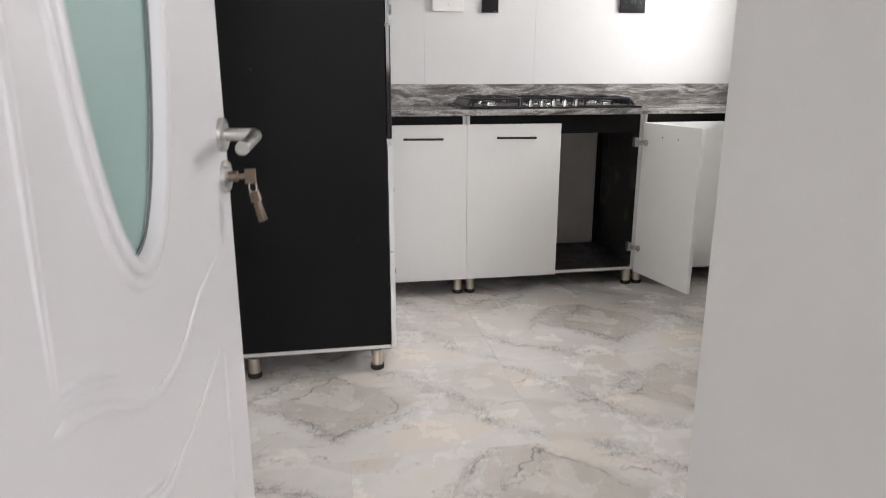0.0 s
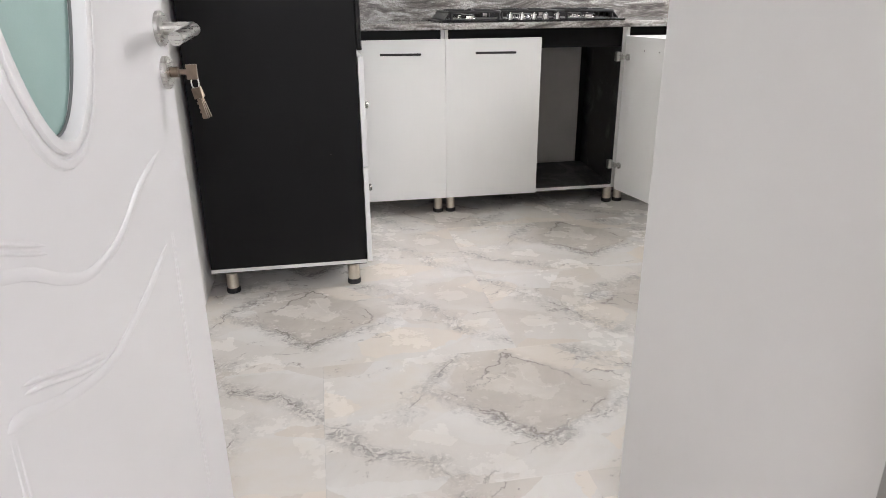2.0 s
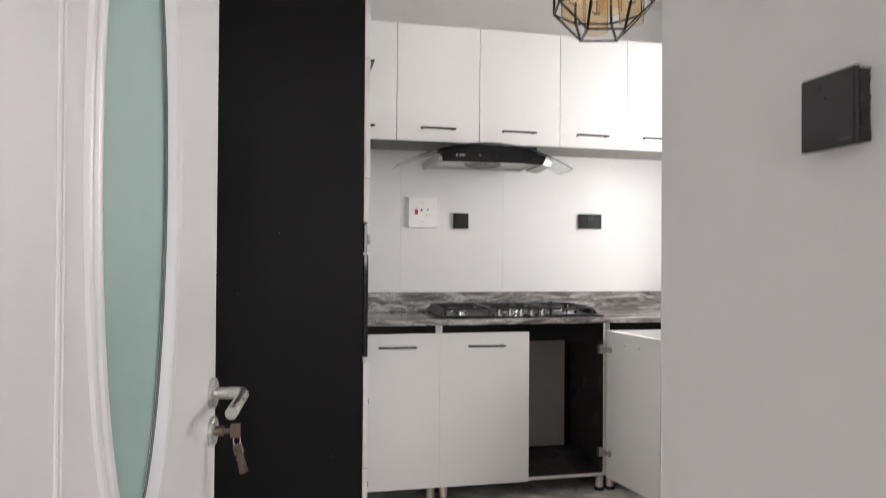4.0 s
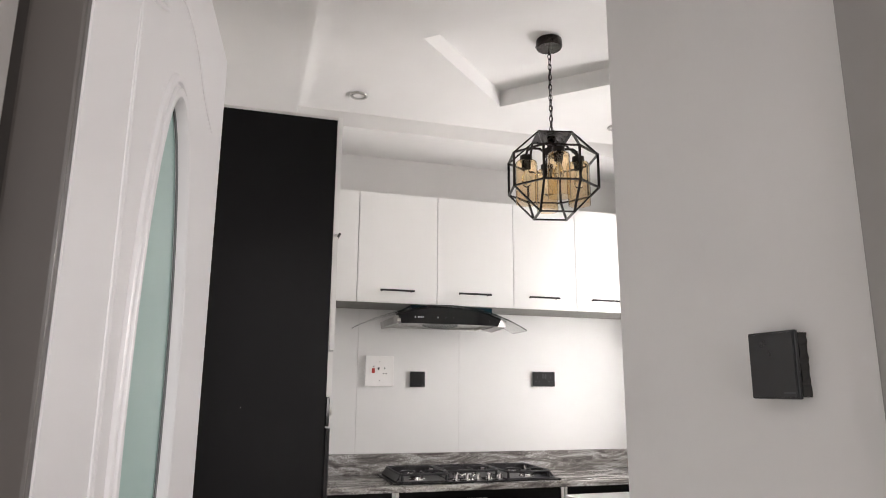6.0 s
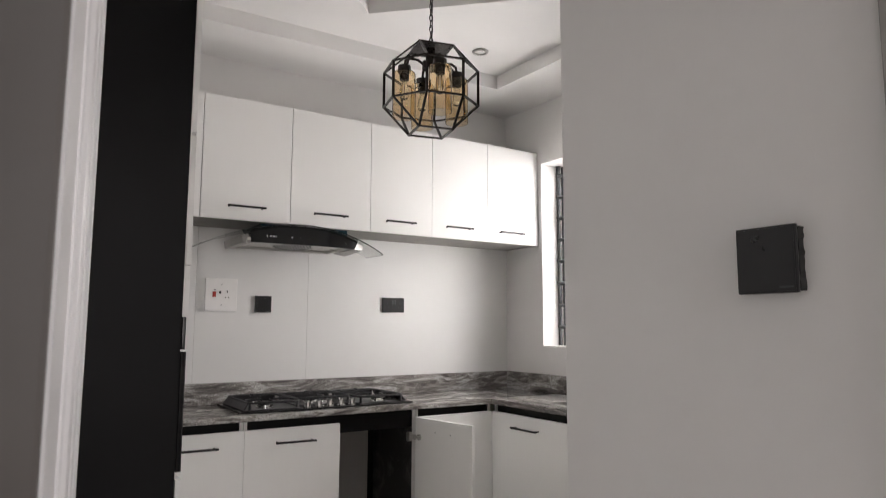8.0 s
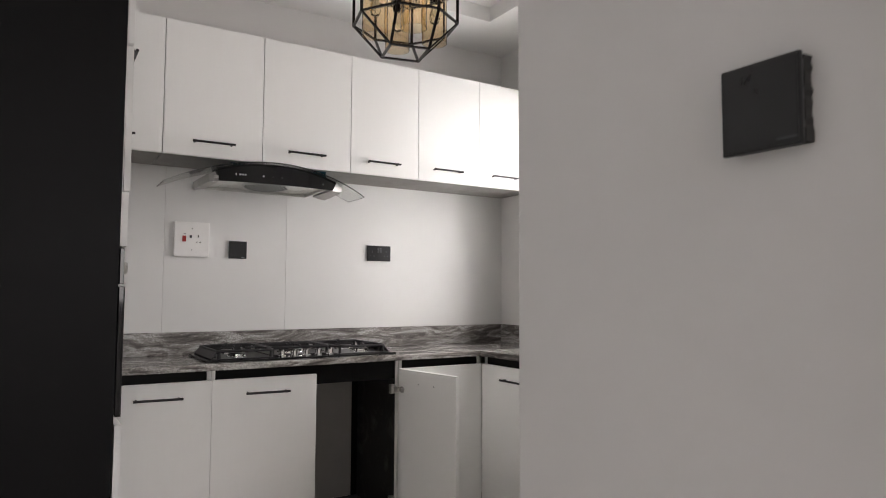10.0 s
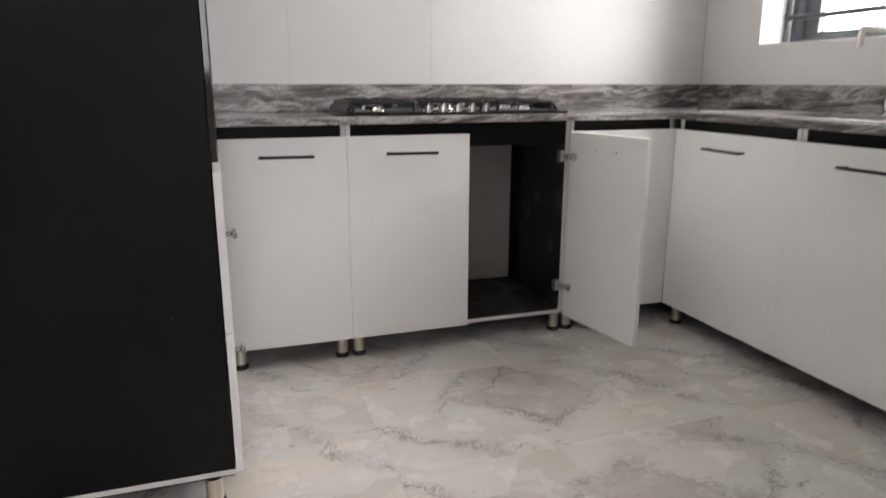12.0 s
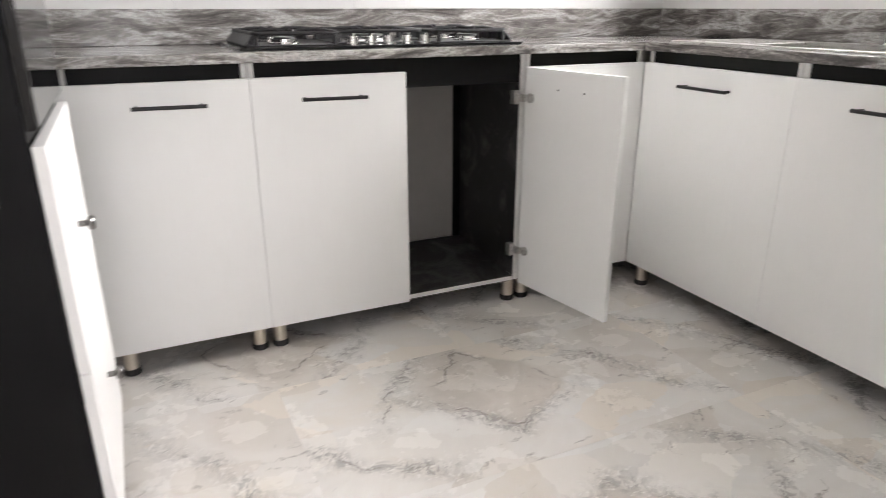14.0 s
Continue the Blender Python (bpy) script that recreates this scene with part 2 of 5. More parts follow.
    m.set("Base Color", m.mix(1.0, col, (1.04, 1.02, 0.99), "MULTIPLY"))
    m.set("Roughness", m.ramp(m.noise(4.0, 7, 0.65), [(0.3, 0.20), (0.7, 0.32)]))
    return m.m


def glass(name, colour, rough=0.02):
    m = Mat(name, colour, rough)
    m.set("Transmission Weight", 1.0).set("IOR", 1.45)
    return m.m


def frosted():
    m = Mat("frosted_glass", (0.30, 0.44, 0.41), 0.38)
    m.set("Base Color", m.ramp(m.noise(4, 5), [(0.3, (0.285, 0.42, 0.392)), (0.7, (0.315, 0.455, 0.425))]))
    m.bump(m.noise(420, 2), 0.25, 0.0006)
    return m.m


def brushed(name, colour, rough):
    m = Mat(name, colour, rough, 1.0)
    lines = m.noise(40, 4, 0.6, 0, m.place((1, 1, 18)))
    m.set("Roughness", m.ramp(lines, [(0.3, rough * 0.75), (0.7, rough * 1.35)]))
    m.bump(lines, 0.05, 0.0005)
    return m.m


def filter_mesh():
    m = Mat("filter_mesh", (0.5, 0.5, 0.5), 0.35, 0.9)
    m.bump(m.noise(300, 2), 0.3, 0.001)
    return m.m


PAINT = wall_paint()
CEIL = plain("ceiling_paint", (0.86, 0.85, 0.835), 0.7, 0, 0.04, 1.7, 0.08, 90)
TILE = wall_tile()
GROUT = plain("grout", (0.52, 0.51, 0.49), 0.9)
FLOOR = floor_marble()
DOORWHITE = plain("door_white", (0.715, 0.705, 0.71), 0.36, 0, 0.012, 1.1, 0.03, 160)
# frame paint darkened: shade on the hall-facing faces is put into the colour
FRAMESHADED = plain("frame_shaded", (0.075, 0.065, 0.059), 0.45, 0, 0.07, 4.0, 0.08, 80)
# grey for the painted shadow round the oval glass
RECESSSHADE = plain("recess_shade_grey", (0.16, 0.165, 0.165), 0.6)
# near-black tone that paints the shade of the gap beside the stop
GAPSHADE = plain("gap_shade", (0.04, 0.034, 0.03), 0.6)
# grey that puts the shade under the wall cabinets into the colour
UNDERSHADE = plain("under_shade", (0.27, 0.255, 0.24), 0.6, 0, 0.1, 5)
WALLGROUT = plain("wall_grout", (0.62, 0.61, 0.59), 0.9)
# lighter copy of the frame paint, for pieces that catch the light
FRAMELIT = plain("frame_lit", (0.34, 0.325, 0.31), 0.45, 0, 0.07, 4.0, 0.08, 80)
WHITE = laminate("white_laminate", (0.89, 0.885, 0.865), 0.55, 0.10, (0.79, 0.785, 0.755))
EDGE = plain("white_edging", (0.80, 0.79, 0.765), 0.4)
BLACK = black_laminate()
DUSTY = laminate("black_laminate_dusty", (0.014, 0.013, 0.0135), 0.36, 0.4, (0.028, 0.027, 0.027), 0.5)
GREYBACK = plain("grey_back_panel", (0.44, 0.42, 0.395), 0.6)
GRANITE = granite()
GRANITE_SIDE = granite("granite_side", 90)
STEEL = brushed("brushed_steel", (0.56, 0.55, 0.53), 0.3)
LEGSTEEL = brushed("leg_steel", (0.66, 0.60, 0.52), 0.34)
CHROME = plain("chrome", (0.78, 0.77, 0.76), 0.1, 1.0, 0.05, 9, 0)
BRASS = plain("brass_keys", (0.20, 0.155, 0.12), 0.34, 1.0, 0.2, 60, 0.05)
BLACKMETAL = plain("black_metal", (0.012, 0.011, 0.011), 0.42, 0.0, 0.2, 30)
BRONZE = plain("dark_bronze", (0.022, 0.016, 0.013), 0.28, 0.6, 0.25, 30)
IRON = plain("cast_iron", (0.022, 0.021, 0.023), 0.45, 0.0, 0.25, 40, 0.2)
BLACKGLASS = plain("black_glass", (0.006, 0.006, 0.007), 0.06, 0, 0.1, 3, 0)
# dark blue holding the film's colour and a painted glass reflection
FILMREFLECTION = plain("film_reflection", (0.008, 0.035, 0.05), 0.2, 0, 0.15, 4, 0)
RUBBER = plain("rubber", (0.02, 0.019, 0.018), 0.7)
PLASTICWHITE = plain("white_plastic", (0.88, 0.865, 0.845), 0.3)
PLASTICBLACK = plain("black_plastic", (0.011, 0.011, 0.012), 0.3)
PLASTICGREY = plain("grey_plastic", (0.045, 0.045, 0.05), 0.35)
RED = plain("red_switch", (0.45, 0.03, 0.02), 0.35)
ALU = plain("grey_aluminium", (0.16, 0.175, 0.185), 0.4, 0.3, 0.15, 12)
BARPAINT = plain("bar_paint", (0.075, 0.08, 0.085), 0.45, 0.0, 0.2, 20)
CLEAR = glass("clear_glass", (0.96, 0.98, 0.97))
HOODGLASS = glass("hood_glass", (0.80, 0.82, 0.81), 0.05)
AMBER = glass("amber_glass", (0.975, 0.85, 0.66), 0.03)
WINGSTEEL = plain("pale_steel", (0.40, 0.39, 0.375), 0.5, 0.6, 0.05, 5, 0.02)
DARKCHROME = plain("dark_chrome", (0.24, 0.23, 0.22), 0.22, 1.0, 0.1, 20, 0)
FROST = frosted()
MESH = filter_mesh()
LED = plain("pale_mark", (0.55, 0.56, 0.57), 0.5)
FACADE = plain("facade_plaster", (0.72, 0.69, 0.64), 0.85, 0, 0.1, 0.8)
FACADERED = plain("facade_red_clay", (0.42, 0.20, 0.14), 0.85, 0, 0.15, 1.0)
EARTH = plain("bare_ground", (0.42, 0.38, 0.33), 0.95, 0, 0.2, 0.4, 0.3, 8)


# ---- mesh helpers ----
def box(bm, x0, x1, y0, y1, z0, z1):
    v = [bm.verts.new((x, y, z)) for x in (x0, x1) for y in (y0, y1) for z in (z0, z1)]
    for f in ((0, 1, 3, 2), (4, 6, 7, 5), (0, 4, 5, 1), (2, 3, 7, 6), (0, 2, 6, 4), (1, 5, 7, 3)):
        bm.faces.new([v[i] for i in f])
    return v


def cyl(bm, a, b, r0, r1=None, n=16):
    """A rod or cone from a to b."""
    a, b = Vector(a), Vector(b)
    m = Matrix.Translation((a + b) / 2) @ (b - a).to_track_quat("Z", "Y").to_matrix().to_4x4()
    return bmesh.ops.create_cone(bm, cap_ends=True, segments=n, radius1=r0, radius2=r0 if r1 is None else r1, depth=(b - a).length, matrix=m)["verts"]


def lathe(bm, profile, n=24, at=(0, 0, 0), m=None):
    """Turns (radius, height) pairs round the z axis."""
    rings = []
    for r, z in profile:
        rings.append([bm.verts.new((r * math.cos(2 * math.pi * k / n), r * math.sin(2 * math.pi * k / n), z)) for k in range(n)])
    for lo, hi in zip(rings, rings[1:]):
        for k in range(n):
            bm.faces.new((lo[k], lo[(k + 1) % n], hi[(k + 1) % n], hi[k]))
    move = Matrix.Translation(at) @ (m or Matrix())
    bmesh.ops.transform(bm, matrix=move, verts=[v for ring in rings for v in ring])


def tube(bm, path, r, n=10, closed=False):
    """A round tube along a list of points."""
    pts = [Vector(p) for p in path]
    rings, up = [], Vector((0.123, 0.456, 0.88)).normalized()
    for i, p in enumerate(pts):
        before = pts[i - 1] if i or closed else p
        after = pts[(i + 1) % len(pts)] if i < len(pts) - 1 or closed else p
        t = (after - before).normalized()
        u = t.cross(up).normalized()
        w = t.cross(u)
        rings.append([bm.verts.new(p + r * (math.cos(2 * math.pi * k / n) * u + math.sin(2 * math.pi * k / n) * w)) for k in range(n)])
    pairs = list(zip(rings, rings[1:])) + ([(rings[-1], rings[0])] if closed else [])
    for lo, hi in pairs:
        for k in range(n):
            bm.faces.new((lo[k], lo[(k + 1) % n], hi[(k + 1) % n], hi[k]))
    if not closed:
        bm.faces.new(rings[0])
        bm.faces.new(rings[-1][::-1])


def finish(bm, bevel=0.0, segments=2, smooth=False):
    if bevel:
        bmesh.ops.bevel(bm, geom=bm.edges[:], offset=bevel, segments=segments, profile=0.6, affect="EDGES", clamp_overlap=True)
    bmesh.ops.recalc_face_normals(bm, faces=bm.faces[:])
    for f in bm.faces:
        f.smooth = smooth


def mesh_of(name, bm, material, smooth=False):
    data = bpy.data.meshes.new(name)
    bm.to_mesh(data)
    bm.free()
    data.materials.append(material)
    if smooth:
        data.set_sharp_from_angle(angle=radians(35))
    return data


def part(name, bm, material, parent, label="", bevel=0.0, smooth=False):
    """Links a bmesh as one mesh object under a thing or a part."""
    finish(bm, bevel, 2, smooth)
    ob = new(name, mesh_of(name, bm, material, smooth))
    ob.parent = parent
    return tagged(ob, label)


def thing(name, label, category, at=(0, 0, 0), group="", turn=0.0):
    ob = new(name)
    ob.empty_display_size = 0.05
    ob.matrix_basis = pose(*at, 0, 0, turn)
    return tagged(ob, label, category, group)


def solid(name, boxes, material, label="", bevel=0.0, kind="structure", category=""):
    """One top-level mesh made of boxes."""
    bm = bmesh.new()
    for b in boxes:
        box(bm, *b)
    finish(bm, bevel)
    return tagged(new(name, mesh_of(name, bm, material)), label, category, kind=kind)


def boxed(name, boxes, material, parent, label="", bevel=0.0):
    bm = bmesh.new()
    for b in boxes:
        box(bm, *b)
    return part(name, bm, material, parent, label, bevel)


# ---- structure ----
NORTH, EAST, WEST = 3.685, 2.630, -0.262
WALL_X, WALL_END = 0.745, 1.115
DOOR_Y0, DOOR_Y1 = 0.41, 0.56
BORDER, PANEL, TRAY = 2.715, 2.797, 2.885
WY0, WY1, WZ0, WZ1 = 2.470, 3.325, 1.170, 2.322

solid("floor", [(-1.6, 2.25, -2.5, DOOR_Y0, -0.12, -0.0035), (-0.45, 2.95, DOOR_Y0, 3.95, -0.12, -0.0035)], GROUT, "polished porcelain floor with cream and grey marble veining")
solid("wall_north", [(-0.45, 2.95, NORTH, 3.95, 0, 3.0)], PAINT, "off-white painted wall above the worktop")
solid("wall_east", [(EAST, 2.90, 0.9, WY0, 0, 3.0), (EAST, 2.90, WY1, NORTH, 0, 3.0), (EAST, 2.90, WY0, WY1, 0, WZ0), (EAST, 2.90, WY0, WY1, WZ1, 3.0)], PAINT, "off-white painted wall with a barred window")
solid("wall_west", [(-0.45, WEST, DOOR_Y1, NORTH, 0, 3.0)], PAINT, "off-white painted wall beside the tall cabinet")
solid("wall_entry", [(WALL_X, 0.90, 0.535, WALL_END, 0, 3.0), (0.90, EAST, 0.97, WALL_END, 0, 3.0)], PAINT, "pale grey painted wall carrying a light switch", 0.004)
solid("wall_hall_north", [(-1.6, -0.184, DOOR_Y0, DOOR_Y1, -0.004, 3.0), (0.765, 2.95, DOOR_Y0, 0.534, 0, 3.0), (-0.182, 0.765, DOOR_Y0, DOOR_Y1, 2.11, 3.0)], PAINT, "pale grey painted hall wall round the doorway")
solid("wall_hall_west", [(-1.6, -1.45, -2.5, DOOR_Y0, 0, 3.0)], PAINT, "pale grey painted hall wall")
solid("wall_hall_east", [(2.10, 2.25, -2.5, DOOR_Y0, 0, 3.0)], PAINT, "pale grey painted hall wall")
# hall end out of view; its opening is made up for the fill lamp
solid("wall_hall_south", [(-1.45, -0.25, -2.5, -2.3, 0, 3.0), (1.35, 2.10, -2.5, -2.3, 0, 3.0), (-0.25, 1.35, -2.5, -2.3, 0, 1.05), (-0.25, 1.35, -2.5, -2.3, 2.45, 3.0)], PAINT, "unseen hall wall with an opening added for the fill lamp")
solid("ceiling_hall", [(-1.6, 2.25, -2.5, DOOR_Y0, 2.80, 2.95)], CEIL, "plain white hall ceiling")


def kitchen_ceiling():
    """A lowered border, a raised panel within it and a diamond recess in its middle."""
    bm = bmesh.new()
    hx0, hx1, hy0, hy1 = 0.200, 2.236, 1.47, 3.262
    x0, x1, y0, y1 = -0.45, 2.95, DOOR_Y1, 3.95
    box(bm, x0, hx0, y0, y1, BORDER, 3.05)
    box(bm, hx1, x1, y0, y1, BORDER, 3.05)
    box(bm, hx0, hx1, y0, hy0, BORDER, 3.05)
    box(bm, hx0, hx1, hy1, y1, BORDER, 3.05)
    cx, cy, dx, dy = 1.220, 2.406, 0.558, 0.546
    rect = [(hx0, hy0), (hx1, hy0), (hx1, hy1), (hx0, hy1)]
    dia = [(cx, cy - dy), (cx + dx, cy), (cx, cy + dy), (cx - dx, cy)]
    r = [bm.verts.new((*p, PANEL)) for p in rect]
    lo = [bm.verts.new((*p, PANEL)) for p in dia]
    hi = [bm.verts.new((*p, TRAY)) for p in dia]
    for k in range(4):
        n = (k + 1) % 4
        bm.faces.new((r[k], r[n], lo[k]))
        bm.faces.new((r[n], lo[n], lo[k]))
        bm.faces.new((lo[k], lo[n], hi[n], hi[k]))
    bm.faces.new(hi)
    box(bm, hx0, hx1, hy0, hy1, 2.95, 3.05)
    data = bpy.data.meshes.new("ceiling")
    bm.to_mesh(data)
    bm.free()
    data.materials.append(CEIL)
    tagged(new("ceiling", data), "white plaster ceiling with a raised panel and diamond recess", kind="structure")


kitchen_ceiling()

# door frame: jambs, stops and stepped architrave on the hall side, lit and shaded pieces coloured apart
frame_thing = tagged(thing("door_frame", "door frame with stepped mouldings, lit and shaded tones painted in", "door frame", (0, 0, 0)), kind="structure")
boxed("jamb", [(-0.170, -0.127, 0.490, DOOR_Y1, 0, 2.11)], FRAMESHADED, frame_thing, bevel=0.003)
# dark strip with the gap's shade put into its colour
boxed("rebate", [(-0.1835, -0.1705, 0.497, DOOR_Y1, 0, 2.11)], GAPSHADE, frame_thing, "strip beside the stop painted dark as gap shade")
boxed("jamb", [(0.728, 0.765, 0.43, 0.535, 0, 2.11)], FRAMELIT, frame_thing, bevel=0.003)
boxed("head", [(-0.127, 0.728, 0.490, DOOR_Y1, 2.03, 2.11)], FRAMESHADED, frame_thing, bevel=0.003)
boxed("architrave", [(-0.300, -0.2205, 0.388, 0.4095, 0, 2.19)], FRAMESHADED, frame_thing, bevel=0.003)
# thin facing that paints the lining's hall side as shaded
boxed("architrave", [(-0.220, -0.1645, 0.396, 0.3995, 0, 2.109)], FRAMESHADED, frame_thing, bevel=0.001)
boxed("lining", [(-0.220, -0.164, 0.400, 0.4545, 0, 2.109)], FRAMELIT, frame_thing, "lining in the lit frame tone", bevel=0.003)
boxed("architrave", [(0.745, 0.84, 0.395, DOOR_Y0, 0, 2.19)], FRAMELIT, frame_thing, bevel=0.004)
boxed("architrave", [(-0.162, 0.745, 0.395, DOOR_Y0, 2.11, 2.19)], FRAMESHADED, frame_thing, bevel=0.004)


# ---- the door leaf ----
def door_leaf():
    """Leaf in its own axes: x from the hinge, z up, its face at y = 0 and its thickness behind."""
    W, H0, H1, T = 0.768, 0.012, 2.012, 0.042
    ou, oz, a, b = 0.358, 1.305, 0.142, 0.447
    door = tagged(thing("door_1", "open white panelled door with an oval frosted glass light", "door", (-0.125, 0.503, 0), turn=84.6), kind="structure")
    bm = bmesh.new()
    angles = sorted([2 * math.pi * k / 72 for k in range(72)] + [math.atan2(z - oz, u - ou) % (2 * math.pi) for u in (0, W) for z in (H0, H1)])
    loops = []
    for y in (0.0, T):
        inner, outer = [], []
        for t in angles:
            c, s = math.cos(t), math.sin(t)
            k = a * b / math.hypot(b * c, a * s)
            reach = min(((W - ou) / c if c > 1e-9 else (-ou / c if c < -1e-9 else 1e9)), ((H1 - oz) / s if s > 1e-9 else ((H0 - oz) / s if s < -1e-9 else 1e9)))
            inner.append(bm.verts.new((ou + k * c, y, oz + k * s)))
            outer.append(bm.verts.new((ou + reach * c, y, oz + reach * s)))
        loops.append((inner, outer))
    n = len(angles)
    for k in range(n):
        j = (k + 1) % n
        (i0, o0), (i1, o1) = loops
        bm.faces.new((i0[k], i0[j], o0[j], o0[k]))
        bm.faces.new((i1[k], o1[k], o1[j], i1[j]))
        bm.faces.new((o0[k], o0[j], o1[j], o1[k]))
        bm.faces.new((i0[k], i1[k], i1[j], i0[j]))
    part("door_panel", bm, DOORWHITE, door, "smooth white pressed door skin")
    # the light: pane, and a stepped moulding on both faces
    bm = bmesh.new()
    rim = [[bm.verts.new((ou + (a + 0.002) * math.cos(t), y, oz + (b + 0.002) * math.sin(t))) for t in angles] for y in (0.012, 0.018)]
    bm.faces.new(rim[0])
    bm.faces.new(rim[1][::-1])
    for k in range(n):
        bm.faces.new((rim[0][k], rim[0][(k + 1) % n], rim[1][(k + 1) % n], rim[1][k]))
    part("glass_pane", bm, FROST, door, "teal frosted glass")
    prof = [(-0.008, 0.0125), (-0.007, -0.002), (-0.004, -0.0065), (0.003, -0.008), (0.008, -0.0065), (0.010, -0.0015), (0.0135, -0.0015), (0.0155, -0.005), (0.020, -0.006), (0.025, -0.004), (0.028, 0.001)]
    # grey tube added to paint the recess shadow along the glass edge
    bm = bmesh.new()
    tube(bm, [(ou + (a - 0.0095) * math.cos(t), 0.0095, oz + (b - 0.0095) * math.sin(t)) for t in angles], 0.0018, 8, True)
    part("recess_shade", bm, RECESSSHADE, door, "thin grey ring painting the recess shadow round the glass", smooth=True)
    for name, flip in (("glazing_bead", 0), ("glazing_bead", 1)):
        bm = bmesh.new()
        rings = []
        for t in angles:
            c, s = math.cos(t), math.sin(t)
            nx, nz = b * c, a * s
            ln = math.hypot(nx, nz)
            rings.append([bm.verts.new((ou + a * c + nx / ln * o, (T - y) if flip else y, oz + b * s + nz / ln * o)) for o, y in prof])
        for k in range(n):
            for i in range(len(prof) - 1):
                bm.faces.new((rings[k][i], rings[(k + 1) % n][i], rings[(k + 1) % n][i + 1], rings[k][i + 1]))
        part(name, bm, DOORWHITE, door, smooth=True)

    def bead(path, r=0.0065, tall=0.5):
        """A low raised moulding along (u, z) points, smoothed."""
        pts = [Vector((u, 0, z)) for u, z in path]
        fine = []
        for i in range(len(pts) - 1):
            p0, p1, p2, p3 = pts[max(i - 1, 0)], pts[i], pts[i + 1], pts[min(i + 2, len(pts) - 1)]
            for k in range(8):
                t = k / 8
                fine.append(0.5 * (2 * p1 + (p2 - p0) * t + (2 * p0 - 5 * p1 + 4 * p2 - p3) * t * t + (3 * p1 - p0 - 3 * p2 + p3) * t ** 3))
        fine.append(pts[-1])
        bm = bmesh.new()
        tube(bm, fine, r, 8)
        last = len(fine) - 1
        bm.verts.index_update()
        for v in bm.verts:
            k = v.index // 8
            slim = min(1.0, (min(k, last - k) + 0.3) / 5)
            v.co = fine[k] + (v.co - fine[k]) * slim
        bmesh.ops.transform(bm, matrix=Matrix.Diagonal((1, tall, 1, 1)), verts=bm.verts[:])
        part("moulding", bm, DOORWHITE, door, smooth=True)

    def pair(path, gap=0.009, tilt=(1, 0)):
        """Two thin ridges side by side."""
        for k in (-0.5, 0.5):
            bead([(u + tilt[0] * gap * k, z + tilt[1] * gap * k) for u, z in path], 0.0036, 0.75)

    for up in (False, True):
        flip = (lambda z: 2.60 - z) if up else (lambda z: z)
        bead([(0.129, flip(0.783)), (0.157, flip(0.779)), (0.224, flip(0.759)), (0.285, flip(0.728)), (0.352, flip(0.708)), (0.45, flip(0.718)), (0.541, flip(0.760)), (0.652, flip(0.790))], 0.0075, 0.42)
        pair([(0.142, flip(0.806)), (0.184, flip(0.800)), (0.226, flip(0.785)), (0.268, flip(0.768))], tilt=(0, 1))
    pair([(0.140, 0.81), (0.142, 1.05), (0.141, 1.4), (0.138, 1.79)])
    bead([(0.132, 0.640), (0.158, 0.640), (0.237, 0.610), (0.348, 0.587), (0.459, 0.601), (0.54, 0.622), (0.625, 0.648)], 0.0075, 0.42)
    pair([(0.169, 0.662), (0.207, 0.650), (0.285, 0.618), (0.345, 0.602)], tilt=(0, 1))
    pair([(0.138, 0.632), (0.132, 0.40), (0.132, 0.15)])
    pair([(0.132, 0.15), (0.385, 0.145), (0.636, 0.15)], tilt=(0, 1))
    pair([(0.636, 0.15), (0.636, 0.38), (0.650, 0.655)])
    # lever handle, escutcheon and a bunch of keys
    hu, hz = 0.736, 0.966
    rose_bm = bmesh.new()
    lathe(rose_bm, [(0.0, 0.0), (0.027, 0.0), (0.027, 0.007), (0.024, 0.010), (0.0, 0.010)], 28, (hu, 0.001, hz), Matrix.Rotation(radians(90), 4, "X"))
    lever = part("lever_rose", rose_bm, STEEL, door, "brushed steel rose", smooth=True)
    bm = bmesh.new()
    tube(bm, [(hu, -0.008, hz), (hu, -0.044, hz), (hu - 0.003, -0.053, hz), (hu - 0.011, -0.057, hz - 0.001), (hu - 0.115, -0.057, hz - 0.010)], 0.0102, 14)
    part("lever", bm, STEEL, lever, "brushed steel lever", smooth=True)
    bm = bmesh.new()
    lathe(bm, [(0.0, 0.0), (0.026, 0.0), (0.026, 0.007), (0.023, 0.010), (0.0, 0.010)], 28, (hu, 0.001, hz - 0.067), Matrix.Rotation(radians(90), 4, "X"))
    plate = part("keyhole_rose", bm, STEEL, door, "brushed steel escutcheon", smooth=True)
    bm = bmesh.new()
    lathe(bm, [(0.0, 0.0), (0.0085, 0.0), (0.0085, 0.016), (0.0, 0.016)], 16, (hu, -0.006, hz - 0.067), Matrix.Rotation(radians(90), 4, "X"))
    part("lock_cylinder", bm, BRASS, plate, "brass lock cylinder", smooth=True)
    boxed("latch_plate", [(0.7665, 0.7695, 0.012, 0.032, hz - 0.13, hz + 0.06)], STEEL, door, "steel latch plate", 0.0008)
    keys = thing("keys", "bunch of dull brass keys hanging in the door lock", "keys", (0, 0, 0))
    keys.matrix_basis = door.matrix_basis @ Matrix.Translation((hu, -0.022, hz - 0.067)) @ Matrix.Diagonal((0.9, 0.85, 0.92, 1))
    bm = bmesh.new()
    box(bm, -0.0013, 0.0013, -0.014, 0.008, -0.0045, 0.0045)
    box(bm, -0.003, 0.003, -0.034, -0.0135, -0.013, 0.013)
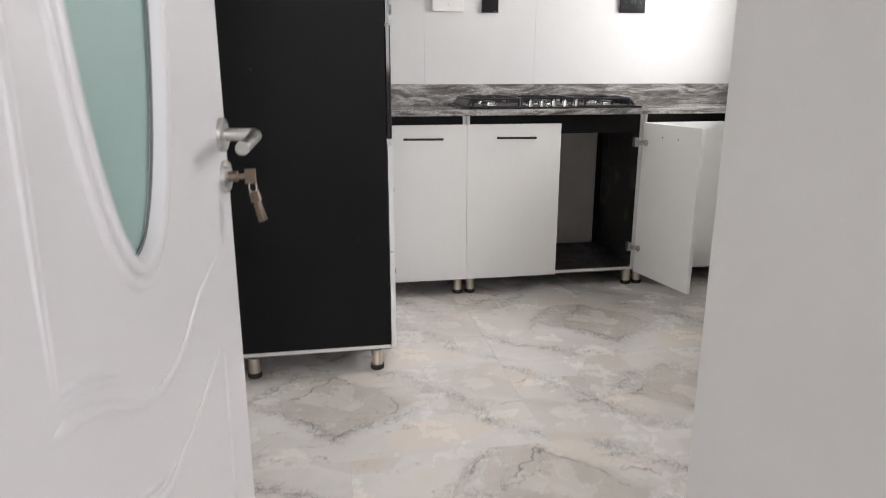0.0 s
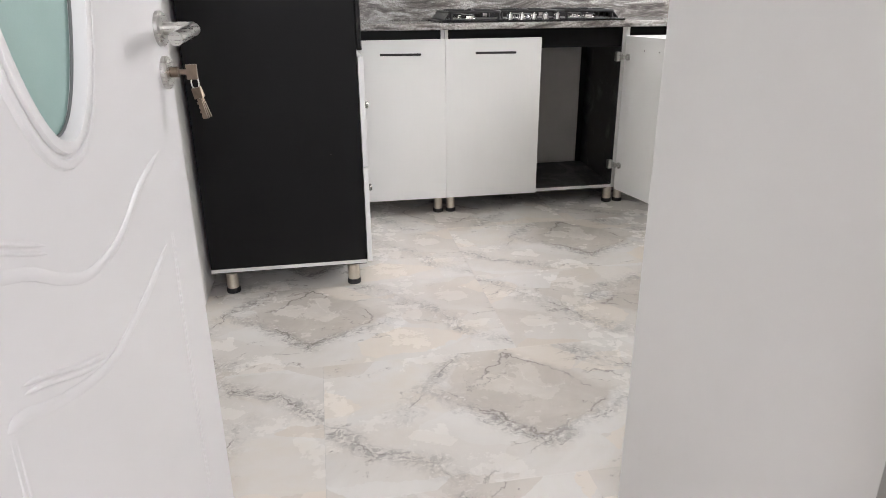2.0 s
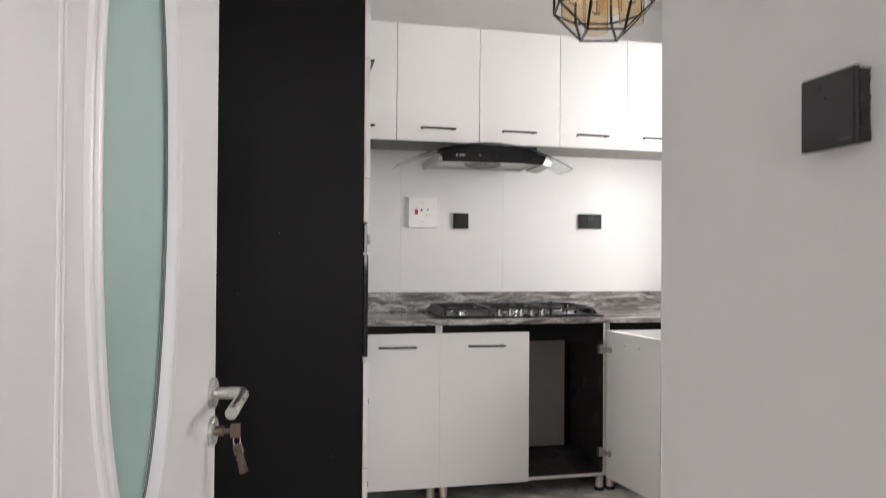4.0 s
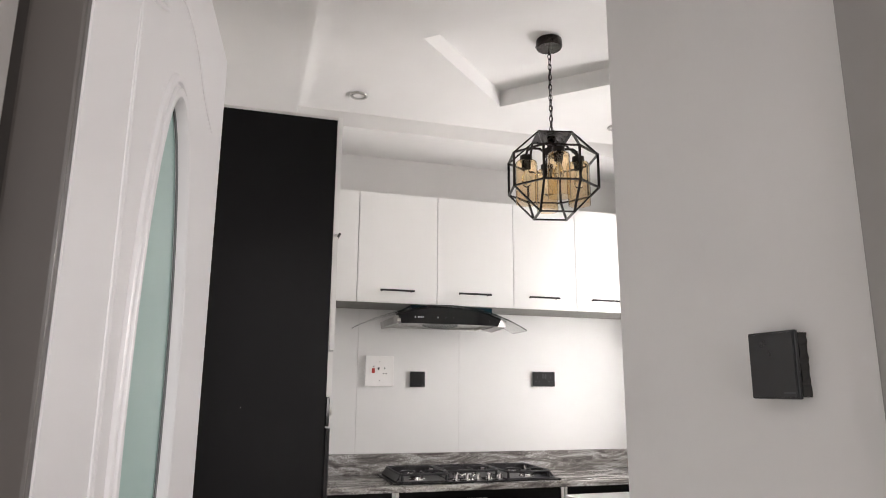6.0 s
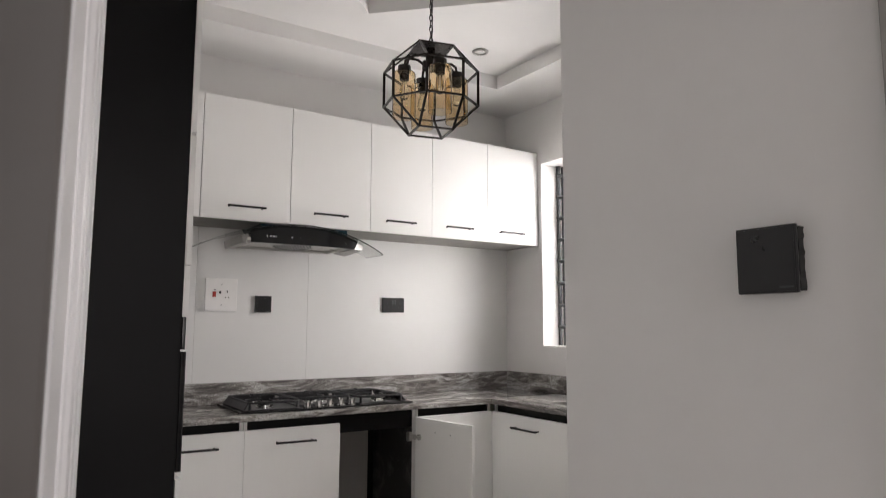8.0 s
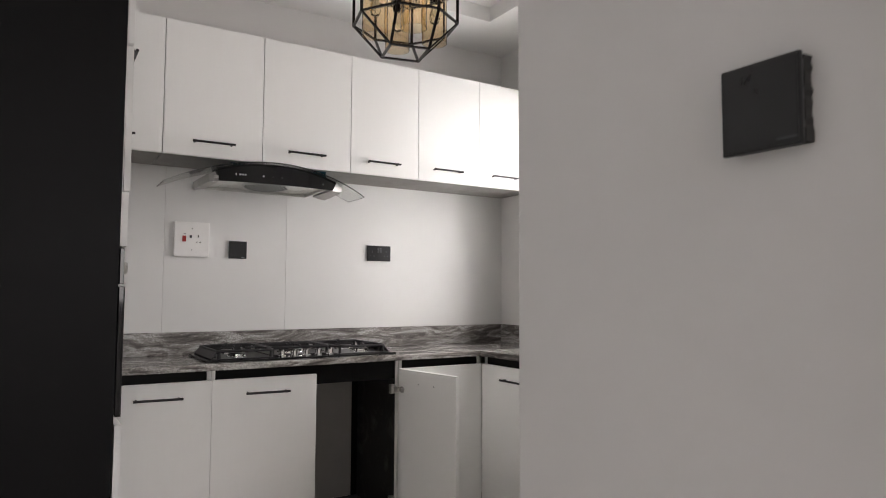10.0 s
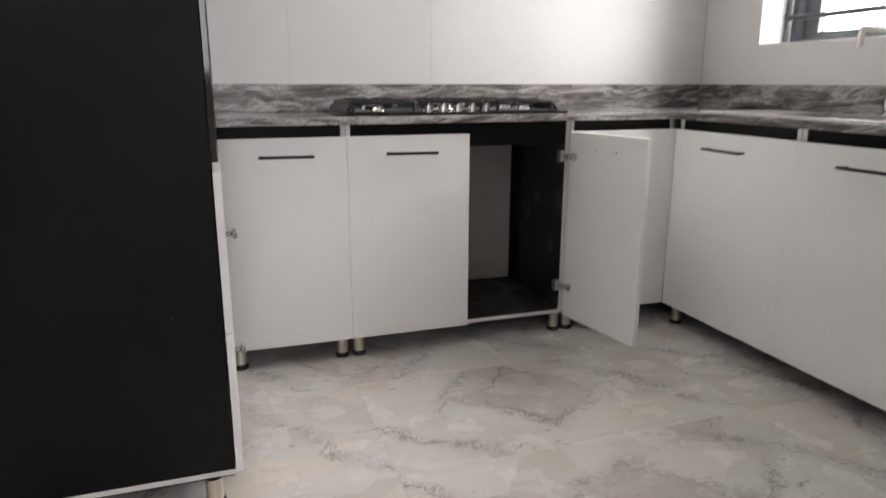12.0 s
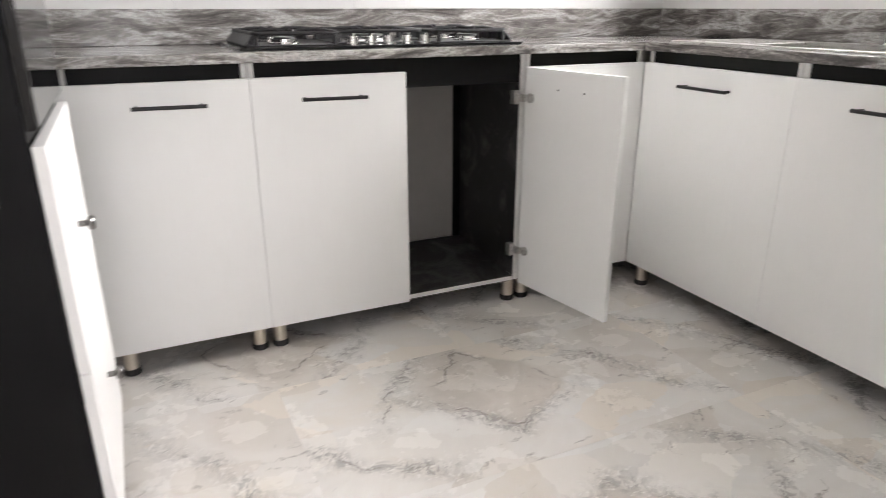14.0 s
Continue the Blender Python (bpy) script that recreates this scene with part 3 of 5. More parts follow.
    part("key", bm, BRASS, keys, "square-headed key in the lock", bevel=0.0012)
    bm = bmesh.new()
    tube(bm, [(0.0, -0.027 + 0.007 * math.cos(2 * math.pi * k / 20), -0.019 + 0.011 * math.sin(2 * math.pi * k / 20)) for k in range(20)], 0.0013, 6, True)
    part("key_ring", bm, STEEL, keys, "steel split ring", smooth=True)
    for tilt, dx in ((-12, -0.004), (-15, 0.0), (-19, 0.0045)):
        bm = bmesh.new()
        box(bm, -0.0016, 0.0016, -0.0095, 0.0095, -0.019, 0.0)
        box(bm, -0.0011, 0.0011, -0.0048, 0.0048, -0.056, -0.0195)
        for q in range(4):
            box(bm, -0.0011, 0.0011, 0.0049, 0.0049 + 0.0012 * (1 + q % 2), -0.053 + 0.008 * q, -0.049 + 0.008 * q)
        bmesh.ops.transform(bm, matrix=Matrix.Translation((dx, -0.028, -0.027)) @ Matrix.Rotation(radians(tilt), 4, "X") @ Matrix.Rotation(radians(tilt * 1.5), 4, "Z"), verts=bm.verts[:])
        part("key", bm, BRASS, keys, "hanging brass key", bevel=0.0006)
    return door


door_leaf()


# ---- cabinets ----
def bar_handle(parent, a, b, out, r=0.0052):
    """A black bar on two posts from a to b; out is the way off the door's face."""
    a, b, out = Vector(a), Vector(b), Vector(out)
    bm = bmesh.new()
    along = (b - a).normalized()
    cyl(bm, a + out * 0.030, b + out * 0.030, r, n=12)
    for p in (a + along * 0.012, b - along * 0.012):
        cyl(bm, p, p + out * 0.030, r * 0.85, n=10)
    return part("handle", bm, BLACKMETAL, parent, "black bar handle", smooth=True)


BASE0, BASE1, DOOR_TOP = 0.080, 0.870, 0.831
FRONT = 3.200
SIDE = 2.138


def base_unit(label, x0, x1, doors, group="base cabinets along the back wall", handles=(), inside=False, legs=()):
    """A floor cabinet facing the room (towards -y): carcass panels, dark top rail, doors, legs."""
    unit = thing("base_cabinet", label, "cabinet", ((x0 + x1) / 2, 3.45, 0), group)
    mv = Matrix.Translation((-(x0 + x1) / 2, -3.45, 0))
    back = NORTH - 0.02
    f = FRONT + 0.019

    def sub(name, boxes, mat, parent=unit, lab="", bevel=0.001):
        bm = bmesh.new()
        for b in boxes:
            box(bm, *b)
        bmesh.ops.transform(bm, matrix=mv, verts=bm.verts[:])
        return part(name, bm, mat, parent, lab, bevel)

    inner = DUSTY if inside else BLACK
    for a, b, c, d in ((x0, x0 + 0.016, x0 + 0.0165, x0 + 0.0185), (x1 - 0.016, x1, x1 - 0.0185, x1 - 0.0165)):
        sub("side_panel", [(a, b, f, back, BASE0, BASE1)], EDGE, lab="white-edged side panel")
        sub("side_lining", [(c, d, f + 0.004, back - 0.012, BASE0 + 0.02, BASE1 - 0.01)], inner, lab="dark laminate lining", bevel=0)
    sub("bottom_panel", [(x0 + 0.019, x1 - 0.019, f, back, BASE0, BASE0 + 0.015)], EDGE)
    # unseen black sheet added to deepen the shade on the floor below
    sub("underside", [(x0 + 0.001, x1 - 0.001, f + 0.002, back, BASE0 - 0.003, BASE0 - 0.0005)], BLACK, lab="added black sheet that darkens the floor beneath", bevel=0)
    shelf = sub("bottom_lining", [(x0 + 0.019, x1 - 0.019, f + 0.001, back - 0.012, BASE0 + 0.0155, BASE0 + 0.018)], inner, lab="dusty dark shelf", bevel=0)
    for v in shelf.data.vertices:
        if v.co.y > 0 and v.co.z > BASE0 + 0.017:
            v.co.z += 0.024
    sub("back_panel", [(x0 + 0.019, x1 - 0.019, back - 0.010, back - 0.002, BASE0 + 0.043, BASE1 - 0.01)], GREYBACK)
    # made-up dark strip that fits the back panel's edge to the camera's view
    if inside:
        sub("edge_fit_strip", [(x1 - 0.052, x1 - 0.0195, back - 0.016, back - 0.0105, BASE0 + 0.0185, BASE1 - 0.01)], BLACK, lab="dark strip added to fit the back panel's edge to the view", bevel=0)
    sub("top_rail", [(x0 + 0.0165, x1 - 0.0165, f + 0.006, f + 0.022, DOOR_TOP - 0.049, BASE1)], BLACK, lab="black laminate rail under the worktop")
    for lx in legs:
        bm = bmesh.new()
        r = 0.0215
        lathe(bm, [(0.0, 0.018), (r, 0.018), (r, BASE0 - 0.004), (r * 1.15, BASE0 - 0.003), (r * 1.15, BASE0)], 20, (lx, FRONT + 0.042, 0))
        bmesh.ops.transform(bm, matrix=mv, verts=bm.verts[:])
        post = part("leg", bm, LEGSTEEL, unit, "brushed steel leg", smooth=True)
        bm = bmesh.new()
        lathe(bm, [(0.0, 0.0), (r * 1.12, 0.0), (r * 1.2, 0.006), (r * 1.1, 0.019), (0.0, 0.019)], 20, (lx, FRONT + 0.042, 0))
        bmesh.ops.transform(bm, matrix=mv, verts=bm.verts[:])
        part("foot", bm, RUBBER, post, "black plastic foot", smooth=True)
    for k, (a, b) in enumerate(doors):
        leaf = sub("door", [(a, b, FRONT, FRONT + 0.018, BASE0, DOOR_TOP)], WHITE, bevel=0.0012)
        if k < len(handles) and handles[k]:
            h0, h1 = handles[k]
            h = bar_handle(leaf, (h0, FRONT, 0.770), (h1, FRONT, 0.768), (0, -1, 0))
            h.data.transform(mv)
    return unit


base_unit("white base cabinet with one closed door beside the tall cabinet", 0.31, 0.765, [(0.300, 0.7661)], handles=[(0.463, 0.648)], legs=(0.36, 0.731))
hob_unit = base_unit("white hob cabinet with one door open on a dark empty shelf", 0.767, 1.655, [(0.7672, 1.2265)], handles=[(0.903, 1.094)], inside=True, legs=(0.795, 1.628))
base_unit("white laminate corner base cabinet beside the hob cabinet", 1.657, 2.139, [(1.66, 2.1365)], legs=(1.688,))


def open_door():
    """The hob cabinet's right door, swung out past a right angle."""
    hinge, end = Vector((1.646, FRONT - 0.002, 0)), Vector((1.718, 2.797, 0))
    way = (end - hinge).normalized()
    turn = math.degrees(math.atan2(way.y, way.x))
    ln = (end - hinge).length
    inv = hob_unit.matrix_basis.inverted()
    bm = bmesh.new()
    box(bm, 0, ln, 0.0, 0.018, BASE0 - 0.003, DOOR_TOP)
    leaf = part("door", bm, WHITE, hob_unit, "open white laminate door", bevel=0.0012)
    leaf.matrix_basis = inv @ pose(hinge.x, hinge.y, 0, 0, 0, turn)
    h = bar_handle(leaf, (ln - 0.10, 0.018, 0.77), (ln - 0.045, 0.018, 0.77), (0, 1, 0))
    for u in (0.15, 0.26):
        bm = bmesh.new()
        cyl(bm, (u, -0.0012, 0.771), (u, 0.0005, 0.771), 0.003, n=10)
        part("screw", bm, PLASTICGREY, leaf, "dark screw head")
    for z in (0.205, 0.735):
        bm = bmesh.new()
        cyl(bm, (0.030, -0.006, z), (0.030, 0.0005, z), 0.016, n=18)
        box(bm, 0.012, 0.034, -0.012, -0.002, z - 0.008, z + 0.008)
        box(bm, -0.018, 0.018, -0.021, -0.009, z - 0.012, z + 0.012)
        box(bm, -0.032, -0.010, -0.036, -0.014, z - 0.022, z + 0.022)
        part("hinge", bm, STEEL, leaf, "steel cup hinge", bevel=0.001)


open_door()


def side_unit(label, y1, y0, door, hand, legs):
    """A floor cabinet along the window wall, facing -x."""
    unit = thing("base_cabinet", label, "cabinet", (2.4, (y0 + y1) / 2, 0), "base cabinets along the window wall")
    mv = unit.matrix_basis.inverted()
    f, back = SIDE + 0.019, EAST - 0.01

    def sub(name, b, mat, lab=""):
        bm = bmesh.new()
        box(bm, *b)
        bmesh.ops.transform(bm, matrix=mv, verts=bm.verts[:])
        return part(name, bm, mat, unit, lab, 0.001)

    sub("side_panel", (f, back, y0, y0 + 0.016, BASE0, BASE1), EDGE)
    sub("side_panel", (f, back, y1 - 0.016, y1, BASE0, BASE1), EDGE)
    sub("bottom_panel", (f, back, y0 + 0.017, y1 - 0.017, BASE0, BASE0 + 0.016), EDGE)
    # black sheet added underneath, only to cut bounce onto the floor
    sub("underside", (f + 0.002, back, y0 + 0.001, y1 - 0.001, BASE0 - 0.003, BASE0 - 0.0005), BLACK, "added black sheet that darkens the floor beneath")
    sub("back_panel", (back - 0.01, back - 0.002, y0 + 0.017, y1 - 0.017, BASE0 + 0.017, BASE1), GREYBACK)
    sub("top_rail", (f + 0.006, f + 0.022, y0 + 0.0165, y1 - 0.0165, DOOR_TOP - 0.065, BASE1), BLACK, "black laminate rail under the worktop")
    leaf = sub("door", (SIDE, SIDE + 0.018, door[0], door[1], BASE0, DOOR_TOP), WHITE)
    h = bar_handle(leaf, (SIDE, hand[0], 0.768), (SIDE, hand[1], 0.768), (-1, 0, 0))
    h.data.transform(mv)
    for ly in legs:
        bm = bmesh.new()
        r = 0.0215
        lathe(bm, [(0.0, 0.018), (r, 0.018), (r, BASE0 - 0.004), (r * 1.15, BASE0)], 20, (SIDE + 0.036, ly, 0))
        bmesh.ops.transform(bm, matrix=mv, verts=bm.verts[:])
        post = part("leg", bm, LEGSTEEL, unit, "brushed steel leg", smooth=True)
        bm = bmesh.new()
        lathe(bm, [(0.0, 0.0), (r * 1.12, 0.0), (r * 1.2, 0.006), (r * 1.1, 0.019), (0.0, 0.019)], 20, (SIDE + 0.036, ly, 0))
        bmesh.ops.transform(bm, matrix=mv, verts=bm.verts[:])
        part("foot", bm, RUBBER, post, "black plastic foot", smooth=True)


side_unit("white laminate base cabinet at the corner below the sink", 3.197, 2.586, (2.5850, 3.1985), (2.800, 3.000), (3.142,))
side_unit("white laminate base cabinet below the sink and window", 2.582, 1.992, (1.991, 2.5838), (2.190, 2.395), (2.04,))
side_unit("white laminate base cabinet at the end of the sink run", 1.988, 1.395, (1.400, 1.984), (1.60, 1.80), (1.94, 1.45))


def worktop():
    top = thing("worktop", "veined grey granite worktop with an upstand along the walls", "worktop", (1.2, 3.45, 0.87))
    inv = top.matrix_basis.inverted()
    sx0, sx1, sy0, sy1 = 2.215, 2.555, 2.36, 3.13

    def sub(name, boxes, bevel, mat=GRANITE_SIDE):
        bm = bmesh.new()
        for b in boxes:
            box(bm, *b)
        bmesh.ops.transform(bm, matrix=inv, verts=bm.verts[:])
        part(name, bm, mat, top, "", bevel)

    E = SIDE - 0.016
    sub("slab", [(WEST, E, 3.186, NORTH, 0.872, 0.900)], 0.003, GRANITE)
    sub("slab", [(E + 0.0005, EAST, sy1, NORTH, 0.872, 0.900)], 0.0)
    sub("slab", [(E + 0.0005, sx0, sy0, sy1 - 0.0005, 0.872, 0.900)], 0.0015)
    sub("slab", [(sx1, EAST, sy0, sy1 - 0.0005, 0.872, 0.900)], 0.0)
    sub("slab", [(E + 0.0005, EAST, 1.39, sy0 - 0.0005, 0.872, 0.900)], 0.0015)
    sub("upstand", [(WEST, EAST - 0.018, NORTH - 0.018, NORTH - 0.0005, 0.9005, 1.008)], 0.0015, GRANITE)
    sub("upstand", [(EAST - 0.018, EAST - 0.0005, 1.39, NORTH - 0.0005, 0.9005, 1.008)], 0.0015)
    return sx0, sx1, sy0, sy1


SINK = worktop()


def sink(sx0, sx1, sy0, sy1):
    s = thing("kitchen_sink", "stainless steel inset sink sunk into the granite worktop", "sink", (sx0, sy0, 0.9))
    w, l = sx1 - sx0, sy1 - sy0
    bm = bmesh.new()
    rim = 0.018
    for b in ((-rim, 0.012, -rim, l + rim), (w - 0.012, w + rim, -rim, l + rim), (0.012, w - 0.012, -rim, 0.012), (0.012, w - 0.012, l - 0.30, l + rim)):
        box(bm, b[0], b[1], b[2], b[3], 0.0005, 0.0055)
    part("rim", bm, STEEL, s, "polished steel rim and drainer", 0.001)
    bm = bmesh.new()
    for b in ((0.012, 0.014, 0.012, l - 0.30), (w - 0.014, w - 0.012, 0.012, l - 0.30)):
        box(bm, b[0], b[1], b[2], b[3], -0.18, 0.004)
    box(bm, 0.014, w - 0.014, 0.012, 0.014, -0.18, 0.004)
    box(bm, 0.014, w - 0.014, l - 0.302, l - 0.30, -0.18, 0.004)
    box(bm, 0.012, w - 0.012, 0.012, l - 0.30, -0.183, -0.1805)
    part("bowl", bm, STEEL, s, "steel bowl")
    for k in range(6):
        bm = bmesh.new()
        x = 0.05 + k * 0.048
        box(bm, x, x + 0.012, l - 0.27, l - 0.03, 0.0056, 0.0085)
        part("drainer_rib", bm, STEEL, s, "", 0.001)


sink(*SINK)


def tap():
    t = thing("kitchen_tap", "chrome swan-neck mixer tap standing behind the sink", "tap", (2.60, 2.642, 0.9))
    bm = bmesh.new()
    lathe(bm, [(0.0, 0.0), (0.026, 0.0), (0.026, 0.006), (0.019, 0.012), (0.018, 0.06), (0.014, 0.075), (0.0, 0.075)], 24)
    part("base", bm, CHROME, t, smooth=True)
    neck = [(0, 0, 0.07), (0, 0, 0.26)] + [(-0.035 + 0.035 * math.cos(radians(a)), 0, 0.262 + 0.035 * math.sin(radians(a))) for a in (15, 35, 55, 75, 90)]
    neck += [(-0.15, 0.01, 0.297)] + [(-0.15 + 0.02 * math.sin(radians(a)) * -1, 0.01, 0.277 + 0.02 * math.cos(radians(a))) for a in (30, 60, 90)] + [(-0.172, 0.01, 0.235)]
    bm = bmesh.new()
    tube(bm, neck, 0.0115, 14)
    part("spout", bm, CHROME, t, smooth=True)
    bm = bmesh.new()
    tube(bm, [(0.0, -0.012, 0.045), (0.0, -0.035, 0.048), (-0.002, -0.085, 0.062)], 0.006, 10)
    part("lever", bm, CHROME, t, smooth=True)


tap()


def upper_unit(x0, x1, hand, label):
    f, back, z0, z1 = 3.354, NORTH - 0.008, 1.800, 2.394
    unit = thing("wall_cabinet", label, "wall cabinet", ((x0 + x1) / 2, 3.54, z0), "wall cabinets over the hob")
    mv = unit.matrix_basis.inverted()
    bm = bmesh.new()
    box(bm, x0 + 0.0005, x1 - 0.0005, f + 0.019, back, z0 + 0.002, z1)
    bmesh.ops.transform(bm, matrix=mv, verts=bm.verts[:])
    part("body", bm, EDGE, unit, "white carcass", 0.001)
    # underside coloured grey for the shade it lies in
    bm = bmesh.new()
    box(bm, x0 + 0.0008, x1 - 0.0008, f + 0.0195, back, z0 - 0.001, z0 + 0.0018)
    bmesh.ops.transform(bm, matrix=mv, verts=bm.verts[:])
    part("bottom_panel", bm, UNDERSHADE, unit, "underside panel with shade in its grey")
    bm = bmesh.new()
    box(bm, x0 + 0.0012, x1 - 0.0012, f, f + 0.018, z0, z1 + 0.002)
    bmesh.ops.transform(bm, matrix=mv, verts=bm.verts[:])
    leaf = part("door", bm, WHITE, unit, "white laminate door", 0.0012)
    h = bar_handle(leaf, (hand[0], f, z0 + 0.063), (hand[1], f, z0 + 0.063), (0, -1, 0))
    h.data.transform(mv)


for x0, x1, hand in ((0.135, 0.566, (0.27, 0.454)), (0.567, 1.001, (0.686, 0.870)), (1.002, 1.446, (1.117, 1.304)), (1.447, 1.835, (1.532, 1.716)), (1.836, 2.229, (1.921, 2.105)), (2.230, 2.624, (2.309, 2.492))):
    upper_unit(x0, x1, hand, "white laminate wall cabinet with a black bar handle" if x0 > 0.5 else "white corner wall cabinet partly behind the tall cabinet")


def tall_unit():
    """The oven tower: black sides, white drawers, oven, flap and top cupboard, all facing +x."""
    y0, y1, x0, xf, z0, z1 = 2.409, 2.96, -0.245, 0.317, 0.079, 2.400
    unit = thing("tall_oven_cabinet", "tall black-sided oven cabinet with white drawers on steel legs", "cabinet", (0.03, 2.69, 0))
    mv = unit.matrix_basis.inverted()

    def sub(name, boxes, mat, parent=unit, lab="", bevel=0.0012):
        bm = bmesh.new()
        for b in boxes:
            box(bm, *b)
        bmesh.ops.transform(bm, matrix=mv, verts=bm.verts[:])
        return part(name, bm, mat, parent, lab, bevel)

    sub("side_panel", [(x0, xf, y0, y0 + 0.018, z0 + 0.014, z1 - 0.012)], BLACK, lab="matt black side panel")
    sub("side_panel", [(x0, xf, y1 - 0.018, y1, z0 + 0.014, z1 - 0.012)], BLACK, lab="matt black side panel")
    sub("bottom_panel", [(x0, xf + 0.002, y0, y1, z0, z0 + 0.0135)], EDGE, lab="white edged base board")
    # added unseen sheet; its black keeps the floor under the tower dark
    sub("underside", [(x0, xf - 0.001, y0 + 0.001, y1 - 0.001, z0 - 0.003, z0 - 0.0005)], BLACK, lab="added black sheet that darkens the floor beneath", bevel=0)
    sub("top_panel", [(x0, xf + 0.002, y0, y1, z1 - 0.0115, z1)], EDGE, lab="white edged top board")
    sub("back_panel", [(x0, x0 + 0.01, y0 + 0.0185, y1 - 0.0185, z0 + 0.014, z1 - 0.012)], BLACK)
    sub("edge_strip", [(xf + 0.0005, xf + 0.003, y0, y0 + 0.018, 1.33, z1)], EDGE, lab="white edging strip")
    for z in (0.825, 1.318, 1.49, 1.93):
        sub("shelf", [(x0 + 0.011, xf, y0 + 0.0185, y1 - 0.0185, z, z + 0.016)], BLACK)
    for a, b in ((0.085, 0.442), (0.447, 0.823)):
        d = sub("drawer", [(xf + 0.003, xf + 0.021, y0 + 0.001, y1 - 0.001, a, b)], WHITE, lab="white drawer front")
        bm = bmesh.new()
        lathe(bm, [(0.0, 0.0), (0.006, 0.0), (0.006, 0.014), (0.013, 0.018), (0.015, 0.024), (0.011, 0.029), (0.0, 0.030)], 18, (xf + 0.021, 2.69, (a + b) / 2 + (0.03 if a < 0.2 else -0.012)), Matrix.Rotation(radians(90), 4, "Y"))
        bmesh.ops.transform(bm, matrix=mv, verts=bm.verts[:])
        part("knob", bm, DARKCHROME, d, "dark chrome knob", smooth=True)
    # built-in oven
    oven = sub("oven", [(xf - 0.25, xf + 0.002, y0 + 0.021, y1 - 0.021, 0.842, 1.316)], BLACKMETAL, lab="black built-in oven")
    sub("oven_door", [(xf + 0.003, xf + 0.016, y0 + 0.003, y1 - 0.003, 0.845, 1.215)], BLACKGLASS, oven, "black glass oven door")
    sub("control_panel", [(xf + 0.003, xf + 0.014, y0 + 0.003, y1 - 0.003, 1.222, 1.325)], BLACKGLASS, oven, "black control panel")
    sub("trim", [(xf + 0.0165, xf + 0.0185, y0 + 0.003, y0 + 0.010, 0.845, 1.215)], BLACKMETAL, oven, "dark metal trim")
    for ky in (2.52, 2.69, 2.86):
        bm = bmesh.new()
        lathe(bm, [(0.0, 0.0), (0.020, 0.0), (0.019, 0.012), (0.016, 0.020), (0.0, 0.021)], 20, (xf + 0.0142, ky, 1.272), Matrix.Rotation(radians(90), 4, "Y"))
        bmesh.ops.transform(bm, matrix=mv, verts=bm.verts[:])
        part("knob", bm, STEEL, oven, "steel oven knob", smooth=True)
    sub("filler_panel", [(xf + 0.003, xf + 0.019, y0 + 0.003, y1 - 0.003, 1.33, 1.488)], EDGE, lab="white filler panel")
    # flap over the oven, and the top cupboard's door
    bm = bmesh.new()
    box(bm, 0, 0.018, -0.272, 0.272, -0.43, 0.0)
    flap = part("flap_door", bm, EDGE, unit, "pale flap door above the oven", bevel=0.0012)
    flap.matrix_basis = mv @ pose(xf + 0.003, 2.690, 1.922, 0, -0.4, 0)
    top_door = sub("door", [(xf + 0.003, xf + 0.021, y0 + 0.001, y1 - 0.001, 1.93, 2.402)], WHITE, lab="white cupboard door")
    h = bar_handle(top_door, (xf + 0.021, 2.60, 1.975), (xf + 0.021, 2.76, 1.975), (1, 0, 0))
    h.data.transform(mv)
    for lx, ly in ((0.266, y0 + 0.012), (-0.176, y0 + 0.012), (0.262, y1 - 0.04), (-0.178, y1 - 0.04)):
        bm = bmesh.new()
        r = 0.0215
        lathe(bm, [(0.0, 0.018), (r, 0.018), (r, z0 - 0.004), (r * 1.15, z0)], 20, (lx, ly, 0))
        bmesh.ops.transform(bm, matrix=mv, verts=bm.verts[:])
        post = part("leg", bm, LEGSTEEL, unit, "brushed steel leg", smooth=True)
        bm = bmesh.new()
        lathe(bm, [(0.0, 0.0), (r * 1.12, 0.0), (r * 1.2, 0.006), (r * 1.1, 0.019), (0.0, 0.019)], 20, (lx, ly, 0))
        bmesh.ops.transform(bm, matrix=mv, verts=bm.verts[:])
        part("foot", bm, RUBBER, post, "black plastic foot", smooth=True)


tall_unit()


